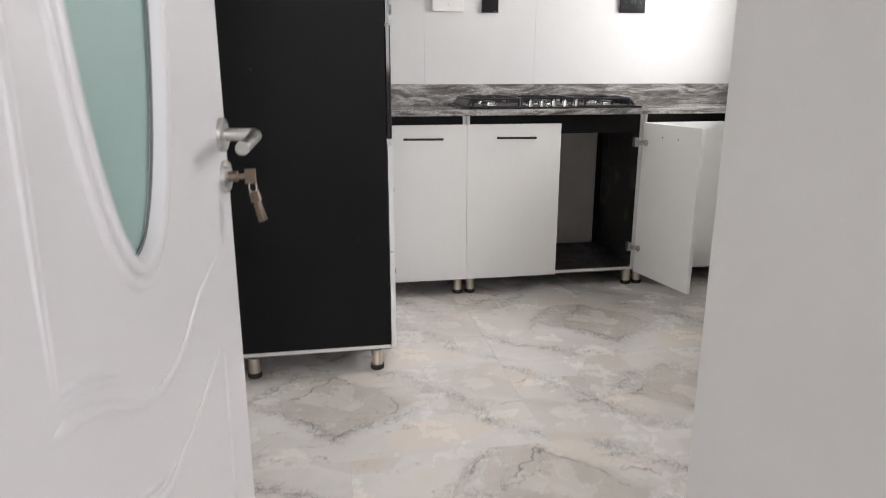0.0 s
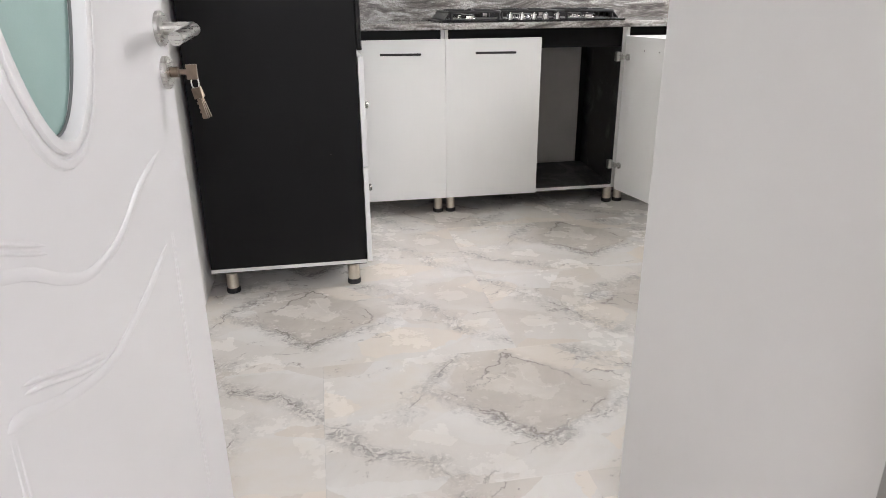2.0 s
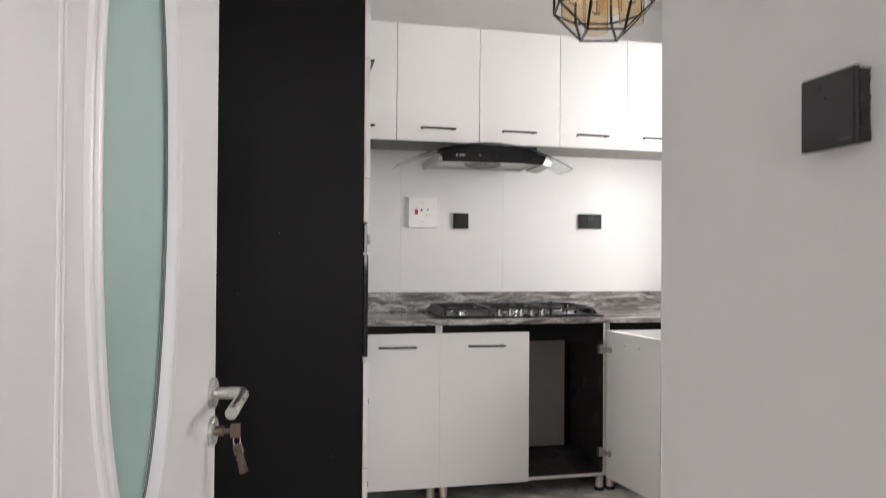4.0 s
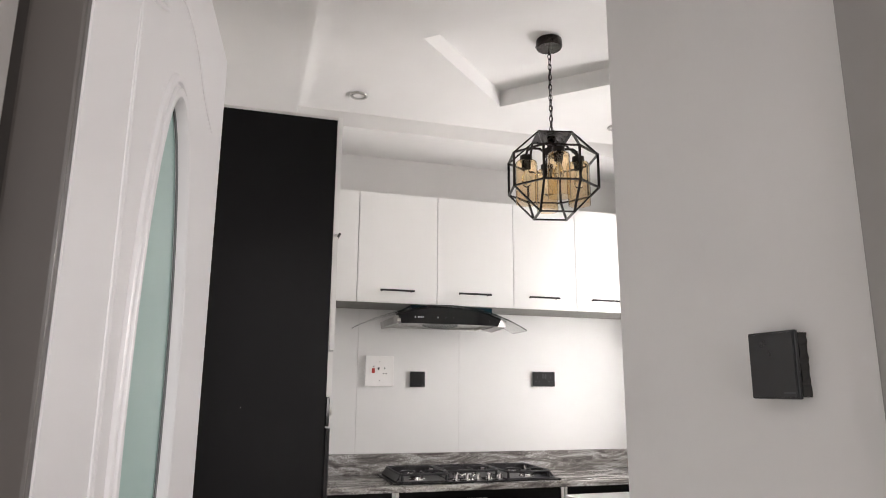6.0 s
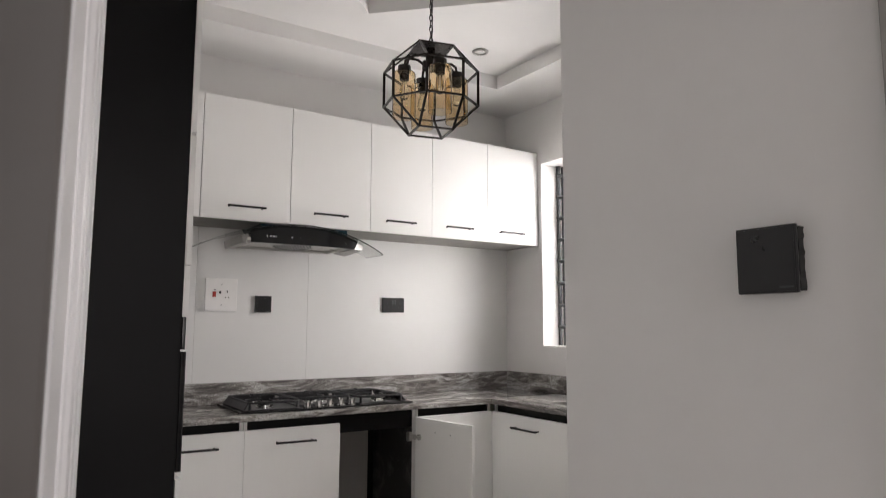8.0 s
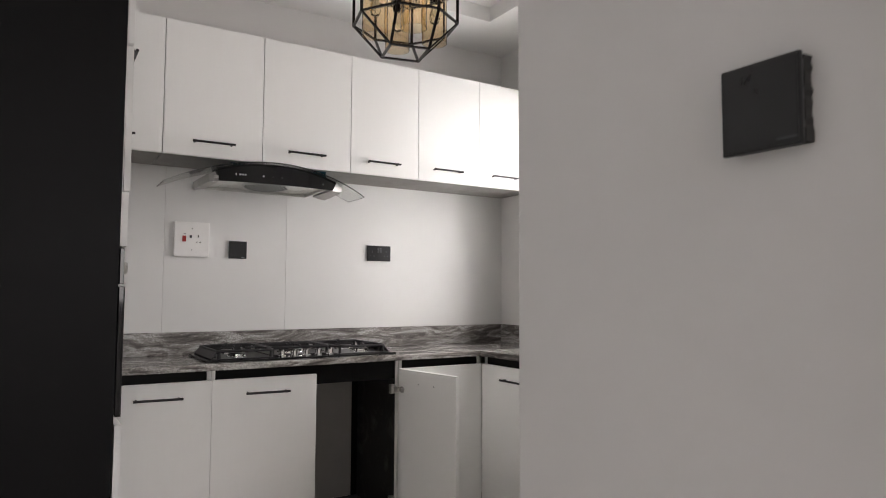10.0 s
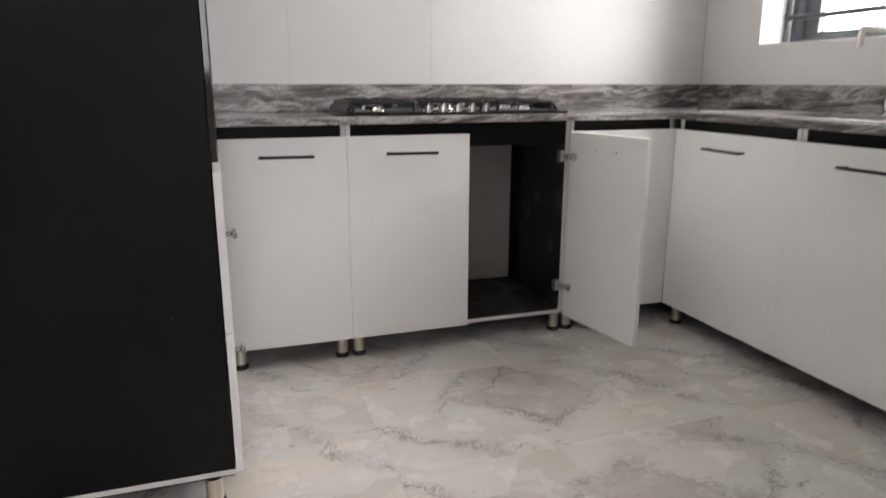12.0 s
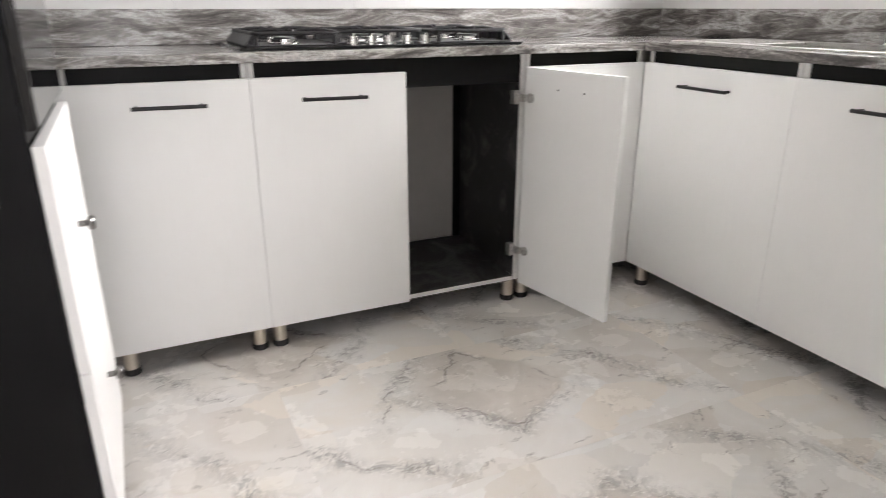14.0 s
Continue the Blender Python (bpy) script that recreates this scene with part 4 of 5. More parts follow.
# ---- hob ----
def hob():
    x0, x1, y0, y1, z = 0.755, 1.645, 3.225, 3.635, 0.9005
    cx, cy = (x0 + x1) / 2, (y0 + y1) / 2
    h = thing("gas_hob", "black five-burner gas hob with cast-iron pan supports", "hob", (cx, cy, z))
    w, d = (x1 - x0) / 2, (y1 - y0) / 2
    boxed("plate", [(-w, w, -d, d, 0, 0.009)], BLACKGLASS, h, "black glass plate", 0.003)
    burners = [(-0.30, -0.09, 0.038), (-0.30, 0.10, 0.045), (0.0, 0.04, 0.062), (0.30, -0.09, 0.038), (0.30, 0.10, 0.045)]
    for bx, by, r in burners:
        bm = bmesh.new()
        lathe(bm, [(0.0, 0.009), (r * 1.15, 0.009), (r * 1.12, 0.016), (r, 0.018), (r * 0.98, 0.026), (0.0, 0.026)], 28, (bx, by, 0))
        ring = part("burner", bm, CHROME, h, "bright aluminium burner ring", smooth=True)
        bm = bmesh.new()
        lathe(bm, [(0.0, 0.0265), (r * 0.86, 0.0265), (r * 0.84, 0.031), (r * 0.5, 0.033), (0.0, 0.033)], 28, (bx, by, 0))
        part("burner_cap", bm, IRON, ring, "black burner cap", smooth=True)
    top, r = 0.050, 0.0058
    for gx0, gx1, gy0, gy1, outer in ((-0.425, -0.152, -0.172, 0.186, -1), (-0.146, 0.146, -0.090, 0.186, 0), (0.152, 0.425, -0.172, 0.186, 1)):
        mid, my = (gx0 + gx1) / 2, (gy0 + gy1) / 2
        ix0, ix1 = gx0 + (0.024 if outer < 0 else 0.006), gx1 - (0.024 if outer > 0 else 0.006)
        rim, q = [], 0.022
        for cx_, cy_, a0 in ((ix1 - q, gy1 - q, 0), (ix0 + q, gy1 - q, 90), (ix0 + q, gy0 + q, 180), (ix1 - q, gy0 + q, 270)):
            rim += [(cx_ + q * math.cos(radians(a0 + 15 * i)), cy_ + q * math.sin(radians(a0 + 15 * i)), top - r) for i in range(7)]
        bm = bmesh.new()
        tube(bm, rim, r, 8, True)
        grate = part("pan_support", bm, IRON, h, "cast-iron pan support", smooth=True)
        boxed("drip_tray", [(gx0 + 0.004, gx1 - 0.004, gy0 - 0.004, gy1 + 0.006, 0.0092, 0.0125)], IRON, grate, "black enamel well", 0.0015)
        boxed("back_skirt", [(ix0 + 0.004, ix1 - 0.004, gy1 - 0.006, gy1 - 0.001, 0.0128, top - r)], IRON, grate, "", 0.001)
        if outer:
            ex, inner = (gx0, ix0) if outer < 0 else (gx1, ix1)
            bm = bmesh.new()
            v = box(bm, min(ex, ex - outer * 0.005), max(ex, ex - outer * 0.005), gy0, gy1, 0.0128, top - r)
            for p in v:
                if p.co.z > 0.02:
                    p.co.x += inner - ex
                    p.co.y = my + (p.co.y - my) * 0.93
            part("end_skirt", bm, IRON, grate, "sloping cast end plate", 0.001)
            for fy in (-0.7, -0.35, 0.0, 0.35, 0.7):
                yc = my + fy * (gy1 - gy0) / 2
                boxed("rib", [(inner - 0.004, inner + 0.004, yc - 0.004, yc + 0.004, 0.0128, top - 2 * r)], IRON, grate, "", 0.001)
        spots = ((mid, -0.09), (mid, 0.10)) if outer else ((mid, 0.04),)
        for bx, by in spots:
            for way in (-1, 1):
                xe = ix0 if way < 0 else ix1
                bm = bmesh.new()
                tube(bm, [(xe, by, top - r), (xe + (bx - xe) * 0.15, by, top - 0.002), (xe + (bx - xe) * 0.35, by, top + 0.002), (bx + way * 0.032, by, top + 0.002), (bx + way * 0.026, by, top - 0.005)], 0.0046, 8)
                part("finger", bm, IRON, grate, smooth=True)
        for ye, by in ((gy0, spots[0][1]), (gy1, spots[-1][1])):
            way = 1 if ye > by else -1
            bm = bmesh.new()
            tube(bm, [(mid, ye, top - r), (mid, ye + (by - ye) * 0.18, top + 0.001), (mid, by + way * 0.036, top + 0.002), (mid, by + way * 0.030, top - 0.005)], 0.0046, 8)
            part("finger", bm, IRON, grate, smooth=True)
        for fx in (ix0 + 0.008, ix1 - 0.008):
            for fy in (gy0 + 0.008, gy1 - 0.008):
                bm = bmesh.new()
                cyl(bm, (fx, fy, 0.0126), (fx, fy, top - r), 0.0075, 0.0055, 10)
                part("support_foot", bm, IRON, grate, smooth=True)
    for k in range(5):
        bm = bmesh.new()
        kx = -0.112 + k * 0.058
        lathe(bm, [(0.0, 0.009), (0.020, 0.009), (0.020, 0.013), (0.0165, 0.015), (0.0155, 0.034), (0.0, 0.035)], 24, (kx, -0.155, 0))
        box(bm, kx - 0.003, kx + 0.003, -0.170, -0.140, 0.0352, 0.041)
        part("knob", bm, CHROME, h, "chrome control knob", smooth=True)


hob()


# ---- cooker hood ----
def hood():
    """A slim hood tucked under the wall cabinets: curved glass over a black arched fascia, steel underside."""
    cx = 1.035
    h = thing("cooker_hood", "black and steel cooker hood with a curved glass canopy", "cooker hood", (cx, 3.4, 1.70))
    fy, by = 3.252 - 3.4, 0.175

    def arcz(x):
        return 0.080 - 0.110 * (x / 0.465) ** 2

    bm = bmesh.new()
    n = 32
    grid = []
    for k in range(n + 1):
        x = -0.465 + 0.93 * k / n
        grid.append([bm.verts.new((x, yy, arcz(x) + zz)) for yy in (fy - 0.020 + 0.07 * (x / 0.465) ** 2, 0.10) for zz in (0.0, 0.005)])
    for a, b in zip(grid, grid[1:]):
        for i, j in ((0, 1), (1, 3), (3, 2), (2, 0)):
            bm.faces.new((a[i], a[j], b[j], b[i]))
    bm.faces.new([grid[0][i] for i in (0, 1, 3, 2)])
    bm.faces.new([grid[-1][i] for i in (0, 2, 3, 1)])
    part("glass_canopy", bm, HOODGLASS, h, "curved clear glass canopy", smooth=True)
    bm = bmesh.new()
    cols = []
    for k in range(29):
        u = -1 + 2 * k / 28
        xl, xh = 0.022 + 0.266 * u, 0.030 + 0.280 * u
        f0 = fy + 0.03 * u * u
        lip = -0.012
        cols.append([bm.verts.new(v) for v in ((xl, f0, lip), (xh, f0 + 0.006, arcz(xh) - 0.0015), (xh, 0.0, arcz(xh) - 0.0015), (xl, f0 + 0.012, lip))])
    for a, b in zip(cols, cols[1:]):
        for i in range(4):
            bm.faces.new((a[i], a[(i + 1) % 4], b[(i + 1) % 4], b[i]))
    bm.faces.new(cols[0])
    bm.faces.new(cols[-1][::-1])
    fascia = part("fascia", bm, BLACKGLASS, h, "glossy black control fascia", smooth=True)

    def front(x):
        return fy + 0.03 * ((x - 0.024) / 0.268) ** 2 + 0.001

    boxed("emblem", [(-0.176, -0.170, front(-0.17), front(-0.17) + 0.01, 0.017, 0.027)] + [(-0.160 + 0.0125 * k, -0.151 + 0.0125 * k, front(-0.14), front(-0.14) + 0.01, 0.018, 0.025) for k in range(4)], LED, fascia, "pale printed bars")
    for k, x in enumerate((-0.055, -0.012, 0.030, 0.235)):
        bm = bmesh.new()
        cyl(bm, (x, front(x) - 0.001, 0.021 if k < 3 else 0.012), (x, front(x) + 0.02, 0.021 if k < 3 else 0.012), 0.0045 if k in (0, 3) else 0.003, n=14)
        part("button", bm, LED if k == 0 else PLASTICGREY, fascia)
    bm = bmesh.new()
    box(bm, -0.262, 0.262, fy + 0.032, by, 0.0, 0.012)
    under = part("tray", bm, STEEL, h, "brushed steel underside", bevel=0.001)
    boxed("lip", [(-0.262, 0.262, by - 0.014, by, -0.013, -0.0005), (-0.262, -0.25, fy + 0.05, by - 0.0145, -0.013, -0.0005), (0.25, 0.262, fy + 0.05, by - 0.0145, -0.013, -0.0005)], STEEL, under, "folded steel lip", 0.001)
    for side in (-1, 1):
        bm = bmesh.new()
        rings = []
        slim = 0.028 if side < 0 else 0.0
        for yy, tip, dip in ((fy + 0.035, 0.325 - slim, -0.0125), (0.05, 0.340 - slim, -0.017), (by - 0.03, 0.340 - slim, -0.020)):
            rings.append([bm.verts.new((side * x + 0.022, yy + e, z)) for x, z, e in ((0.2635, -0.012, 0.0), (tip, dip, 0.03), (tip + 0.006, max(arcz(tip + 0.03) - 0.004, dip + 0.003), 0.03), (0.282, arcz(0.304) - 0.004, 0.0))])
        for a, b in zip(rings, rings[1:]):
            for i in range(4):
                bm.faces.new((a[i], a[(i + 1) % 4], b[(i + 1) % 4], b[i]))
        bm.faces.new(rings[0])
        bm.faces.new(rings[-1][::-1])
        part("side_wing", bm, WINGSTEEL, h, "folded pale steel wing", bevel=0.0008)
    # the glass reflection is put into the box's blue along with the film
    boxed("duct_box", [(-0.165, 0.300, 0.002, 0.27, 0.0125, 0.0995)], FILMREFLECTION, h, "dark duct box tinted blue for film and reflection", 0.002)
    bm = bmesh.new()
    def sag(r):
        """Depth of the bulging filter at a radius."""
        return -0.004 - 0.020 * max(0.0, 1 - (r / 0.108) ** 2)

    lathe(bm, [(0.0, sag(0.0))] + [(0.0135 * k, sag(0.0135 * k)) for k in range(1, 9)] + [(0.112, 0.0)], 36)
    filt = part("filter", bm, MESH, under, "bulging steel grease filter", smooth=True)
    bm = bmesh.new()
    for row in range(-7, 8):
        for c in range(-7, 8):
            x, y = c * 0.0150 + (row % 2) * 0.0075, row * 0.0130
            r = math.hypot(x, y)
            if r < 0.102:
                slope = math.degrees(math.atan(0.040 * r / 0.108 ** 2))
                m = Matrix.Translation((x, y, sag(r) - 0.0004)) @ Matrix.Rotation(radians(slope), 4, Vector((y, -x, 0)) if r else Vector((0, 0, 1)))
                bmesh.ops.create_cone(bm, cap_ends=True, segments=6, radius1=0.0056, radius2=0.0056, depth=0.0016, matrix=m)
    tagged(part("perforation", bm, PLASTICBLACK, filt, "dark hexagonal perforations"), kind="stuff")


hood()


# ---- sockets and switches ----
def plate_on_north(name, label, x0, x1, z0, z1, mat, t=0.011):
    s = thing(name, label, "socket", ((x0 + x1) / 2, NORTH - 0.004, (z0 + z1) / 2))
    w, hgt = (x1 - x0) / 2, (z1 - z0) / 2
    boxed("face_plate", [(-w, w, -t, -0.0005, -hgt, hgt)], mat, s, bevel=0.002)
    return s


s = plate_on_north("cooker_switch", "square white cooker control switch with a red rocker", 0.681, 0.842, 1.370, 1.537, PLASTICWHITE, 0.0135)
boxed("red_rocker", [(-0.045, -0.028, -0.0165, -0.0135, -0.012, 0.016)], RED, s, "red rocker switch", 0.001)
boxed("rocker", [(-0.012, -0.002, -0.016, -0.0135, 0.006, 0.020)], PLASTICGREY, s, "grey rocker switch", 0.001)
for bx0, bz0, bw, bh in ((0.026, 0.010, 0.005, 0.012), (0.018, -0.016, 0.006, 0.005), (0.034, -0.016, 0.006, 0.005), (-0.002, 0.050, 0.004, 0.004), (-0.002, -0.054, 0.004, 0.004), (-0.040, 0.024, 0.010, 0.003)):
    boxed("socket_slot", [(bx0, bx0 + bw, -0.0145, -0.0135, bz0, bz0 + bh)], PLASTICGREY, s, "dark slot")
s = plate_on_north("wall_switch", "small black single switch plate on the tiled wall", 0.938, 1.026, 1.367, 1.454, PLASTICBLACK)
boxed("rocker", [(-0.030, 0.030, -0.0135, -0.0115, -0.030, 0.030)], PLASTICBLACK, s, "black rocker", 0.0015)
boxed("marking", [(0.018, 0.034, -0.0123, -0.0112, -0.039, -0.037)], LED, s, "pale printed bar")
s = plate_on_north("double_socket", "black double socket on the tiled wall", 1.695, 1.838, 1.377, 1.463, PLASTICBLACK)
boxed("rocker", [(-0.012, -0.002, -0.014, -0.0115, 0.004, 0.030)], PLASTICGREY, s, "grey rocker", 0.001)
boxed("rocker", [(0.004, 0.014, -0.014, -0.0115, 0.004, 0.030)], PLASTICGREY, s, "grey rocker", 0.001)
for k in (-1, 1):
    for dx, dz, sw, sh in ((0, 0.010, 0.005, 0.012), (-0.010, -0.014, 0.008, 0.005), (0.010, -0.014, 0.008, 0.005)):
        x = k * 0.043 + dx
        boxed("socket_slot", [(x - sw / 2, x + sw / 2, -0.0122, -0.0113, dz - sh / 2, dz + sh / 2)], PLASTICGREY, s)

sw = thing("light_switch", "black square light switch standing proud of the wall", "switch", (WALL_X, 0.691, 1.391))
bm = bmesh.new()
chip = random.Random(5)
jag = [[bm.verts.new((x, -0.039 - chip.uniform(0.0, 0.0024) if e else 0.042, -0.043 + 0.0057 * k)) for e, x in ((1, -0.0145), (1, -0.0005), (0, -0.0005), (0, -0.0145))] for k in range(16)]
for lo, hi in zip(jag, jag[1:]):
    for i in range(4):
        bm.faces.new((lo[i], lo[(i + 1) % 4], hi[(i + 1) % 4], hi[i]))
bm.faces.new(jag[0])
bm.faces.new(jag[-1][::-1])
part("back_box", bm, RUBBER, sw, "ragged dark mounting box")
boxed("face_plate", [(-0.0215, -0.0147, -0.0405, 0.0462, -0.0462, 0.0462)], PLASTICBLACK, sw, bevel=0.0025)
boxed("rocker", [(-0.0228, -0.0213, -0.038, 0.0436, -0.0436, 0.0436)], PLASTICBLACK, sw, "black rocker", 0.0007)
boxed("marking", [(-0.0233, -0.0226, -0.036, -0.016, -0.039, -0.0365)], PLASTICGREY, sw, "pale printed bar")


# ---- window ----
def window():
    """Sliding aluminium window set deep in the wall, with burglar bars in front of it."""
    x = 2.800
    y0, y1, z0, z1 = WY0, WY1, WZ0, WZ1
    win = tagged(thing("window_1", "grey aluminium sliding window behind burglar bars", "window", (0, 0, 0)), kind="structure")
    f = 0.030
    boxed("window_frame", [(x, x + 0.07, y0, y0 + f, z0, z1), (x, x + 0.07, y1 - f, y1, z0, z1), (x, x + 0.07, y0 + f, y1 - f, z0, z0 + f), (x, x + 0.07, y0 + f, y1 - f, z1 - f, z1)], ALU, win, "grey aluminium frame", 0.0)
    ym = (y0 + y1) / 2 - 0.08
    for a, b, dx in ((y0 + f, ym + 0.03, 0.012), (ym - 0.03, y1 - f, 0.040)):
        g, n = 0.058, 0.030
        b1 = b - (0.078 if b > ym + 0.1 else g)
        s = boxed("sash", [(x + dx, x + dx + 0.022, a, a + g, z0 + f, z1 - f), (x + dx, x + dx + 0.022, b1, b, z0 + f, z1 - f), (x + dx, x + dx + 0.022, a + g, b1, z0 + f, z0 + f + n), (x + dx, x + dx + 0.022, a + g, b1, z1 - f - n, z1 - f)], ALU, win, "sliding sash")
        pane = boxed("pane", [(x + dx + 0.009, x + dx + 0.013, a + g, b1, z0 + f + n, z1 - f - n)], CLEAR, s, "clear glass pane")
        pane.visible_shadow = False
    boxed("window_sill", [(EAST - 0.004, x, y0 + 0.001, y1 - 0.001, z0 + 0.0005, z0 + 0.010)], PLASTICWHITE, win, "white reveal sill", 0.002)
    bars = thing("burglar_bars", "dark painted steel burglar bars in the window opening", "window bars", (2.762, (y0 + y1) / 2, z0 + 0.01))
    half = (y1 - y0) / 2 - 0.0005
    for k in range(8):
        z = 0.110 + 0.1375 * k
        bm = bmesh.new()
        pts = [(0.0, -half, z + 0.012), (0.0, -half + 0.03, z + 0.006), (0.0, -half + 0.07, z), (0.0, 0.0, z + 0.002), (0.0, half - 0.07, z), (0.0, half - 0.03, z + 0.006), (0.0, half, z + 0.012)]
        tube(bm, pts, 0.0105, 10)
        for e in (-1, 1):
            v = box(bm, -0.006, 0.006, min(e * (half - 0.055), e * half), max(e * (half - 0.055), e * half), z - 0.012, z + 0.022)
            for q in v:
                if abs(q.co.y) < half - 0.03:
                    q.co.z = z + (q.co.z - z) * 0.45
        part("bar", bm, BARPAINT, bars, smooth=True)
    for y in (-half + 0.012, -0.10, half - 0.012):
        boxed("upright", [(-0.0065, 0.0065, y - 0.011, y + 0.011, 0.0008, z1 - z0 - 0.0115)], BARPAINT, bars, "flat steel upright", 0.001)


window()


# ---- pendant and downlights ----
def pendant():
    px, py, pz = 1.238, 2.405, 2.250
    p = thing("pendant_lamp", "dark bronze geometric cage pendant with four amber glass shades", "pendant lamp", (px, py, pz))
    up = TRAY - pz
    bm = bmesh.new()
    lathe(bm, [(0.0, up - 0.0005), (0.056, up - 0.0005), (0.058, up - 0.006), (0.058, up - 0.034), (0.054, up - 0.040), (0.0, up - 0.040)], 32)
    rose = part("ceiling_rose", bm, BRONZE, p, "dark bronze ceiling cup", smooth=True)
    for k in range(3):
        bm = bmesh.new()
        a = radians(20 + 120 * k)
        cyl(bm, (0.057 * math.cos(a), 0.057 * math.sin(a), up - 0.022), (0.062 * math.cos(a), 0.062 * math.sin(a), up - 0.022), 0.005, n=10)
        part("screw", bm, BRONZE, rose)
    # chain
    z, k = up - 0.046, 0
    while z > 0.205:
        bm = bmesh.new()
        ring = []
        for i in range(16):
            t = 2 * math.pi * i / 16
            u, v = 0.0075 * math.cos(t), 0.016 * math.sin(t)
            ring.append((u, 0.0, z + v - 0.010) if k % 2 else (0.0, u, z + v - 0.010))
        tube(bm, ring, 0.0021, 6, True)
        part("chain_link", bm, BRONZE, p, smooth=True)
        z, k = z - 0.0245, k + 1
    bm = bmesh.new()
    tube(bm, [(0.004 * math.sin(9 * t), 0.004 * math.cos(9 * t), 0.19 + (up - 0.23) * t) for t in [i / 24 for i in range(25)]], 0.0022, 6)
    part("cord", bm, BLACKMETAL, p, "black flex", smooth=True)
    # cage
    def ring_pts(r, zz, off, n):
        return [Vector((r * math.cos(radians(off + 360 / n * i)), r * math.sin(radians(off + 360 / n * i)), zz)) for i in range(n)]

    o = 8.9
    top, bot = ring_pts(0.100, 0.174, o + 22.5, 4), ring_pts(0.100, -0.174, o + 22.5, 4)
    r1, r2 = ring_pts(0.192, 0.076, o, 8), ring_pts(0.192, -0.068, o, 8)
    rods = []
    for i in range(8):
        j = (i + 1) % 8
        rods += [(r1[i], r1[j]), (r1[i], r2[i]), (r2[i], r2[j])]
    for i in range(4):
        j = (i + 1) % 4
        rods += [(top[i], top[j]), (bot[i], bot[j])]
        for k in (2 * i, 2 * i + 1):
            rods += [(top[i], r1[k]), (bot[i], r2[k])]
    for a, b in rods:
        bm = bmesh.new()
        m = Matrix.Translation((a + b) / 2) @ (b - a).to_track_quat("Z", "Y").to_matrix().to_4x4()
        v = box(bm, -0.0046, 0.0046, -0.003, 0.003, -(b - a).length / 2 - 0.003, (b - a).length / 2 + 0.003)
        bmesh.ops.transform(bm, matrix=m, verts=v)
        part("cage_bar", bm, BRONZE, p)
    bm = bmesh.new()
    a = [bm.verts.new(q + Vector((0, 0, 0.001))) for q in top]
    b = [bm.verts.new(q + Vector((0, 0, 0.004))) for q in top]
    bm.faces.new(a[::-1])
    bm.faces.new(b)
    for i in range(4):
        bm.faces.new((a[i], a[(i + 1) % 4], b[(i + 1) % 4], b[i]))
    part("top_plate", bm, BRONZE, p, "dark bronze top plate")
    bm = bmesh.new()
    lathe(bm, [(0.0, 0.178), (0.020, 0.178), (0.020, 0.125), (0.036, 0.120), (0.036, 0.090), (0.0, 0.088)], 24)
    part("hub", bm, BRONZE, p, "dark bronze hub", smooth=True)
    for k in range(4):
        t = radians(76.9 + 90 * k)
        c, s = math.cos(t), math.sin(t)
        at = lambda r, zz: (r * c, r * s, zz)
        bm = bmesh.new()
        tube(bm, [at(0.03, 0.105), at(0.055, 0.122), at(0.090, 0.124), at(0.108, 0.112), at(0.113, 0.085)], 0.0055, 8)
        arm = part("arm", bm, BRONZE, p, smooth=True)
        bm = bmesh.new()
        lathe(bm, [(0.0, 0.090), (0.026, 0.088), (0.027, 0.0635), (0.0195, 0.0630), (0.019, 0.030), (0.014, 0.027), (0.0, 0.027)], 20, (0.113 * c, 0.113 * s, 0))
        part("lamp_holder", bm, BRONZE, arm, smooth=True)
        bm = bmesh.new()
        lathe(bm, [(0.021, 0.062), (0.042, 0.060), (0.047, 0.051), (0.047, -0.125), (0.0452, -0.125), (0.0452, 0.050), (0.041, 0.0575), (0.021, 0.0595)], 28, (0.113 * c, 0.113 * s, 0))
        part("shade", bm, AMBER, arm, "amber glass cylinder shade", smooth=True)
        bm = bmesh.new()
        lathe(bm, [(0.0, 0.026), (0.010, 0.024), (0.011, 0.010), (0.020, -0.015), (0.021, -0.030), (0.015, -0.047), (0.0, -0.055)], 20, (0.113 * c, 0.113 * s, 0))
        part("bulb", bm, CLEAR, arm, "clear glass bulb", smooth=True)


pendant()


def downlight(x, y):
    d = thing("downlight", "small round recessed ceiling downlight switched off", "downlight", (x, y, PANEL), "recessed downlights")
    bm = bmesh.new()
    lathe(bm, [(0.030, 0.0), (0.044, -0.0005), (0.046, -0.004), (0.042, -0.009), (0.031, -0.010), (0.030, 0.0)], 32)
    part("trim_ring", bm, STEEL, d, "pale metal ring", smooth=True)
    bm = bmesh.new()
    lathe(bm, [(0.0, -0.0035), (0.0295, -0.0035), (0.0295, -0.0005), (0.0, -0.0005)], 28)
    part("lens", bm, PLASTICWHITE, d, "white diffuser", smooth=True)


downlight(0.493, 3.034)
downlight(1.932, 3.016)


# ---- outside ----
ground = solid("ground", [(-300, 300, -300, 300, -0.9, -0.6)], EARTH, "bare pale ground outside", kind="structure")
house = thing("house", "pale plastered neighbouring house beyond the window", "house", (10.5, 7.0, -0.6))
boxed("wall", [(-2.5, 2.5, -6.5, 6.5, 0, 6.2)], FACADE, house)
boxed("roof", [(-2.8, 2.8, -6.8, 6.8, 6.2, 6.5)], FACADERED, house, "red-brown roof slab")
boxed("pillar", [(-2.75, -2.505, -1.6, -1.2, 0, 6.2)], FACADERED, house, "red-brown pillar")


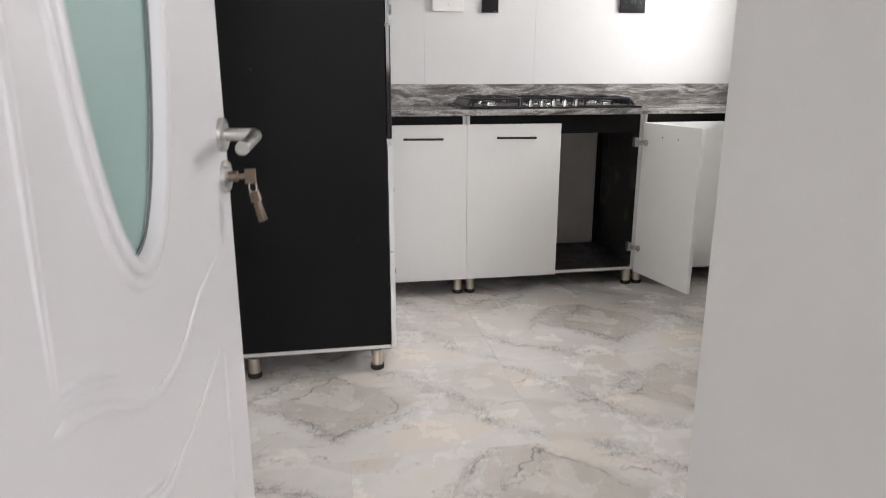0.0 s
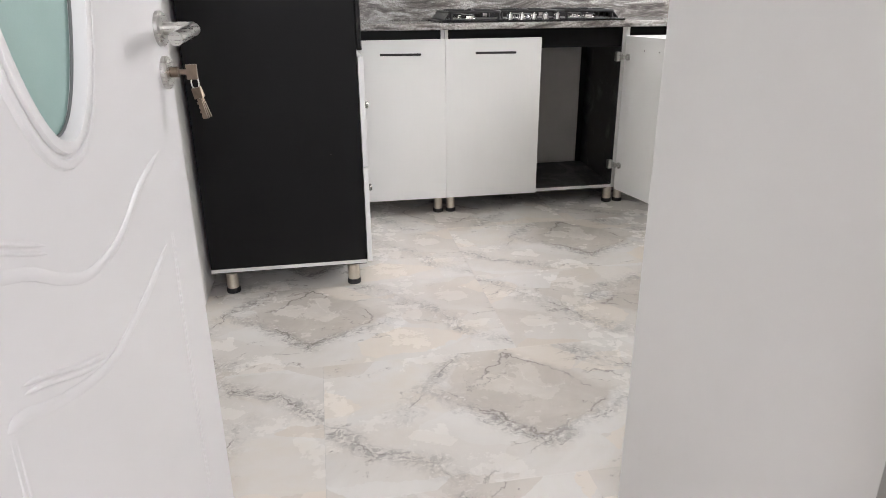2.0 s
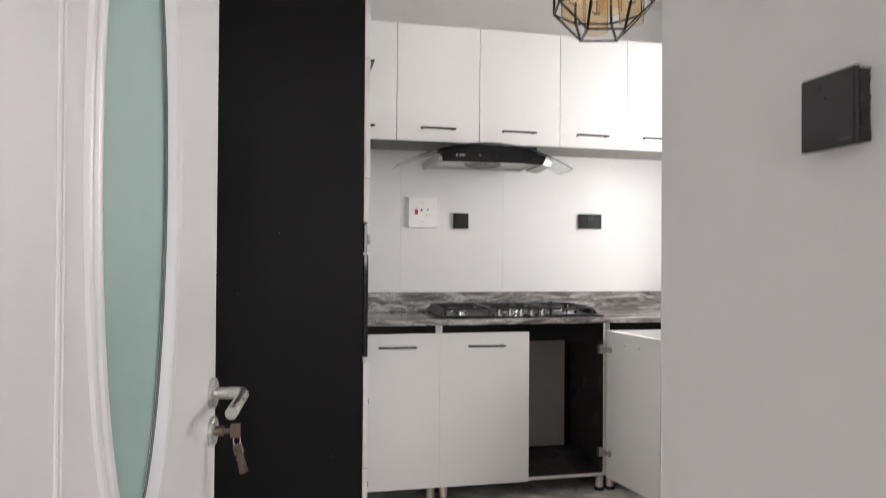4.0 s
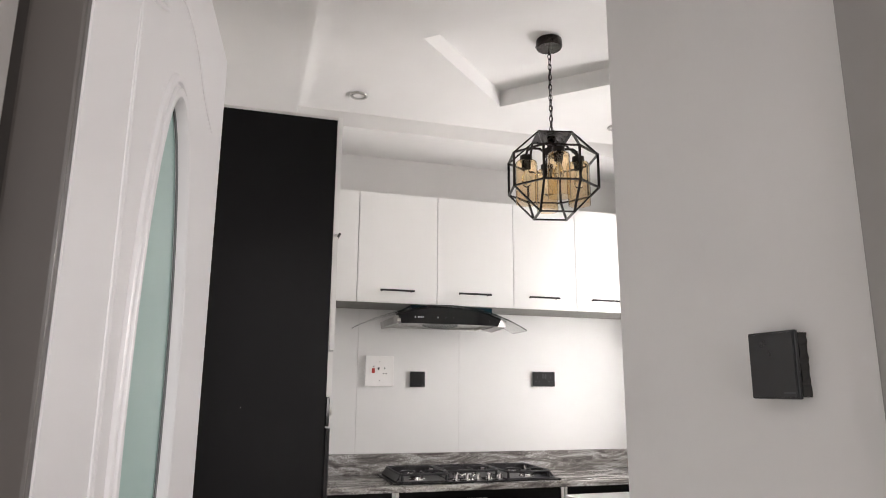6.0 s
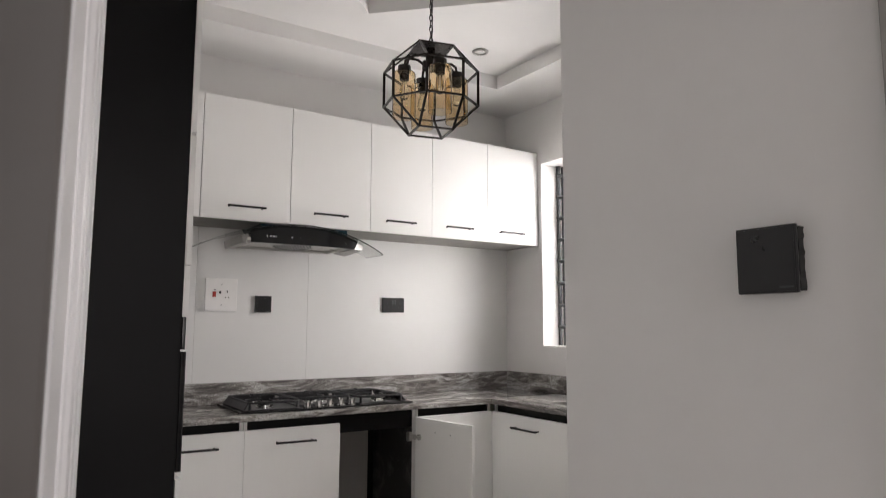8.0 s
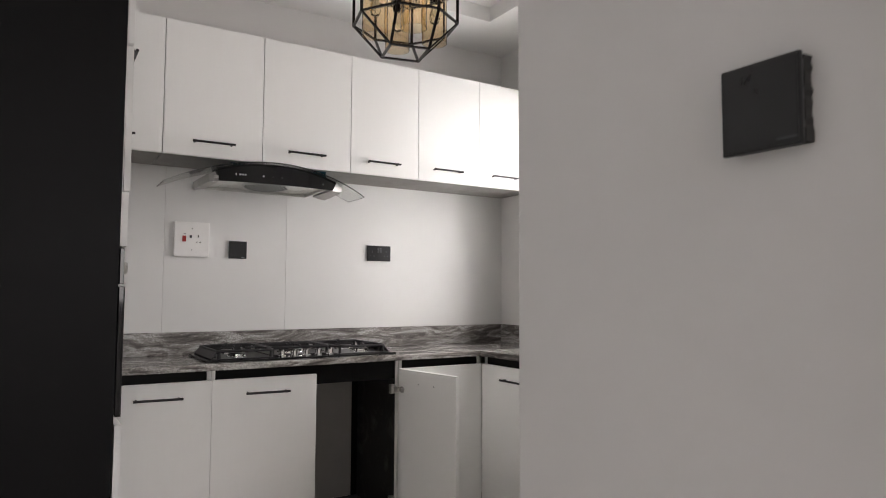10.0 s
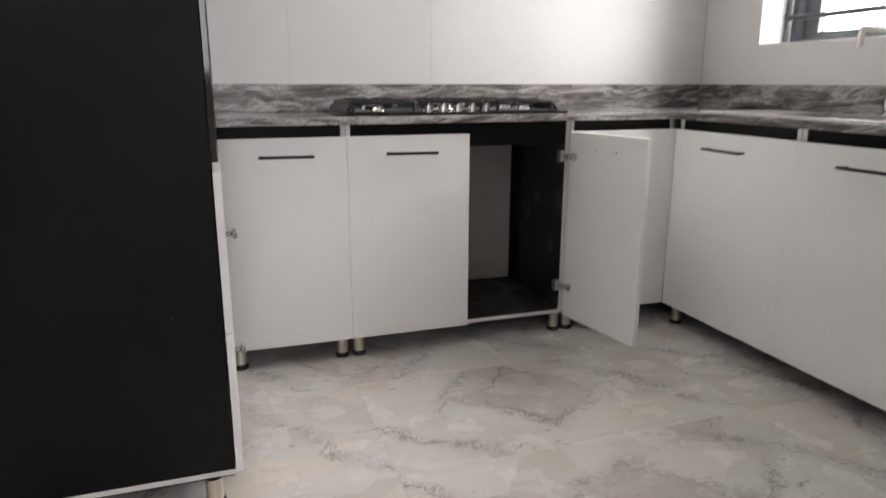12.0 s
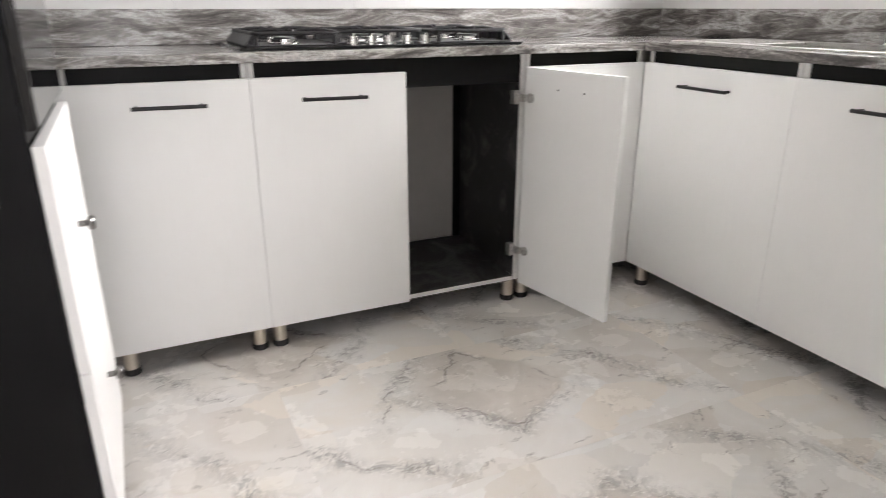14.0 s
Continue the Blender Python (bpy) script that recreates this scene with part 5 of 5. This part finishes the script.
# ---- tiles on the back wall ----
def wall_tiles():
    host = bpy.data.objects["wall_north"]
    xs = [WEST, 0.040, 0.637, 1.232, EAST]
    for a, b in zip(xs, xs[1:]):
        bm = bmesh.new()
        box(bm, a + 0.0007, b - 0.0007, NORTH - 0.004, NORTH + 0.002, 1.0085, 2.05)
        finish(bm, 0.0008, 1)
        ob = new("tile", mesh_of("tile", bm, TILE))
        ob.parent = host
    bm = bmesh.new()
    box(bm, WEST, EAST, NORTH - 0.0022, NORTH - 0.0005, 1.0085, 2.05)
    finish(bm)
    ob = new("grout", mesh_of("grout", bm, WALLGROUT))
    ob.parent = host


wall_tiles()


def floor_tiles():
    """Long tiles in rows across the rooms, each row shifted against the next, cut at the walls."""
    host = bpy.data.objects["floor"]
    L, W, gap = 1.163, 0.580, 0.0003
    rooms = [(WEST, EAST, DOOR_Y0, NORTH), (-1.45, 2.10, -2.3, DOOR_Y0)]

    def slab(rects):
        bm = bmesh.new()
        for a, b, c, d in rects:
            box(bm, a, b, c, d, -0.0034, 0.0)
        finish(bm)
        return mesh_of("tile", bm, FLOOR)

    whole = slab([(gap, L - gap, gap, W - gap)])
    starts = {0: 0.140, 1: -0.437, 2: -0.437, 3: 0.140}
    for row in range(-7, 5):
        x = starts.get(row, 0.140 if row % 2 == 0 else -0.437) - 2 * L
        col = 0
        while x < 2.95:
            turned = (row, col) in ((1, 3), (0, 1), (2, 4), (-1, 2), (-2, 3), (3, 2))
            y = 1.230 + row * W
            cuts = []
            for rx0, rx1, ry0, ry1 in rooms:
                a, b = max(x + gap, rx0), min(x + L - gap, rx1)
                c, d = max(y + gap, ry0), min(y + W - gap, ry1)
                if b - a > 0.01 and d - c > 0.01:
                    cuts.append((x + L - b, x + L - a, y + W - d, y + W - c) if turned else (a - x, b - x, c - y, d - y))
            if cuts:
                area = sum((b - a) * (d - c) for a, b, c, d in cuts)
                full = area > (L - 2 * gap) * (W - 2 * gap) - 0.0005
                ob = new("tile", whole if full else slab(cuts))
                ob.parent = host
                ob.matrix_basis = pose(x + L, y + W, 0, 0, 0, 180) if turned else pose(x, y, 0)
            x, col = x + L, col + 1


floor_tiles()
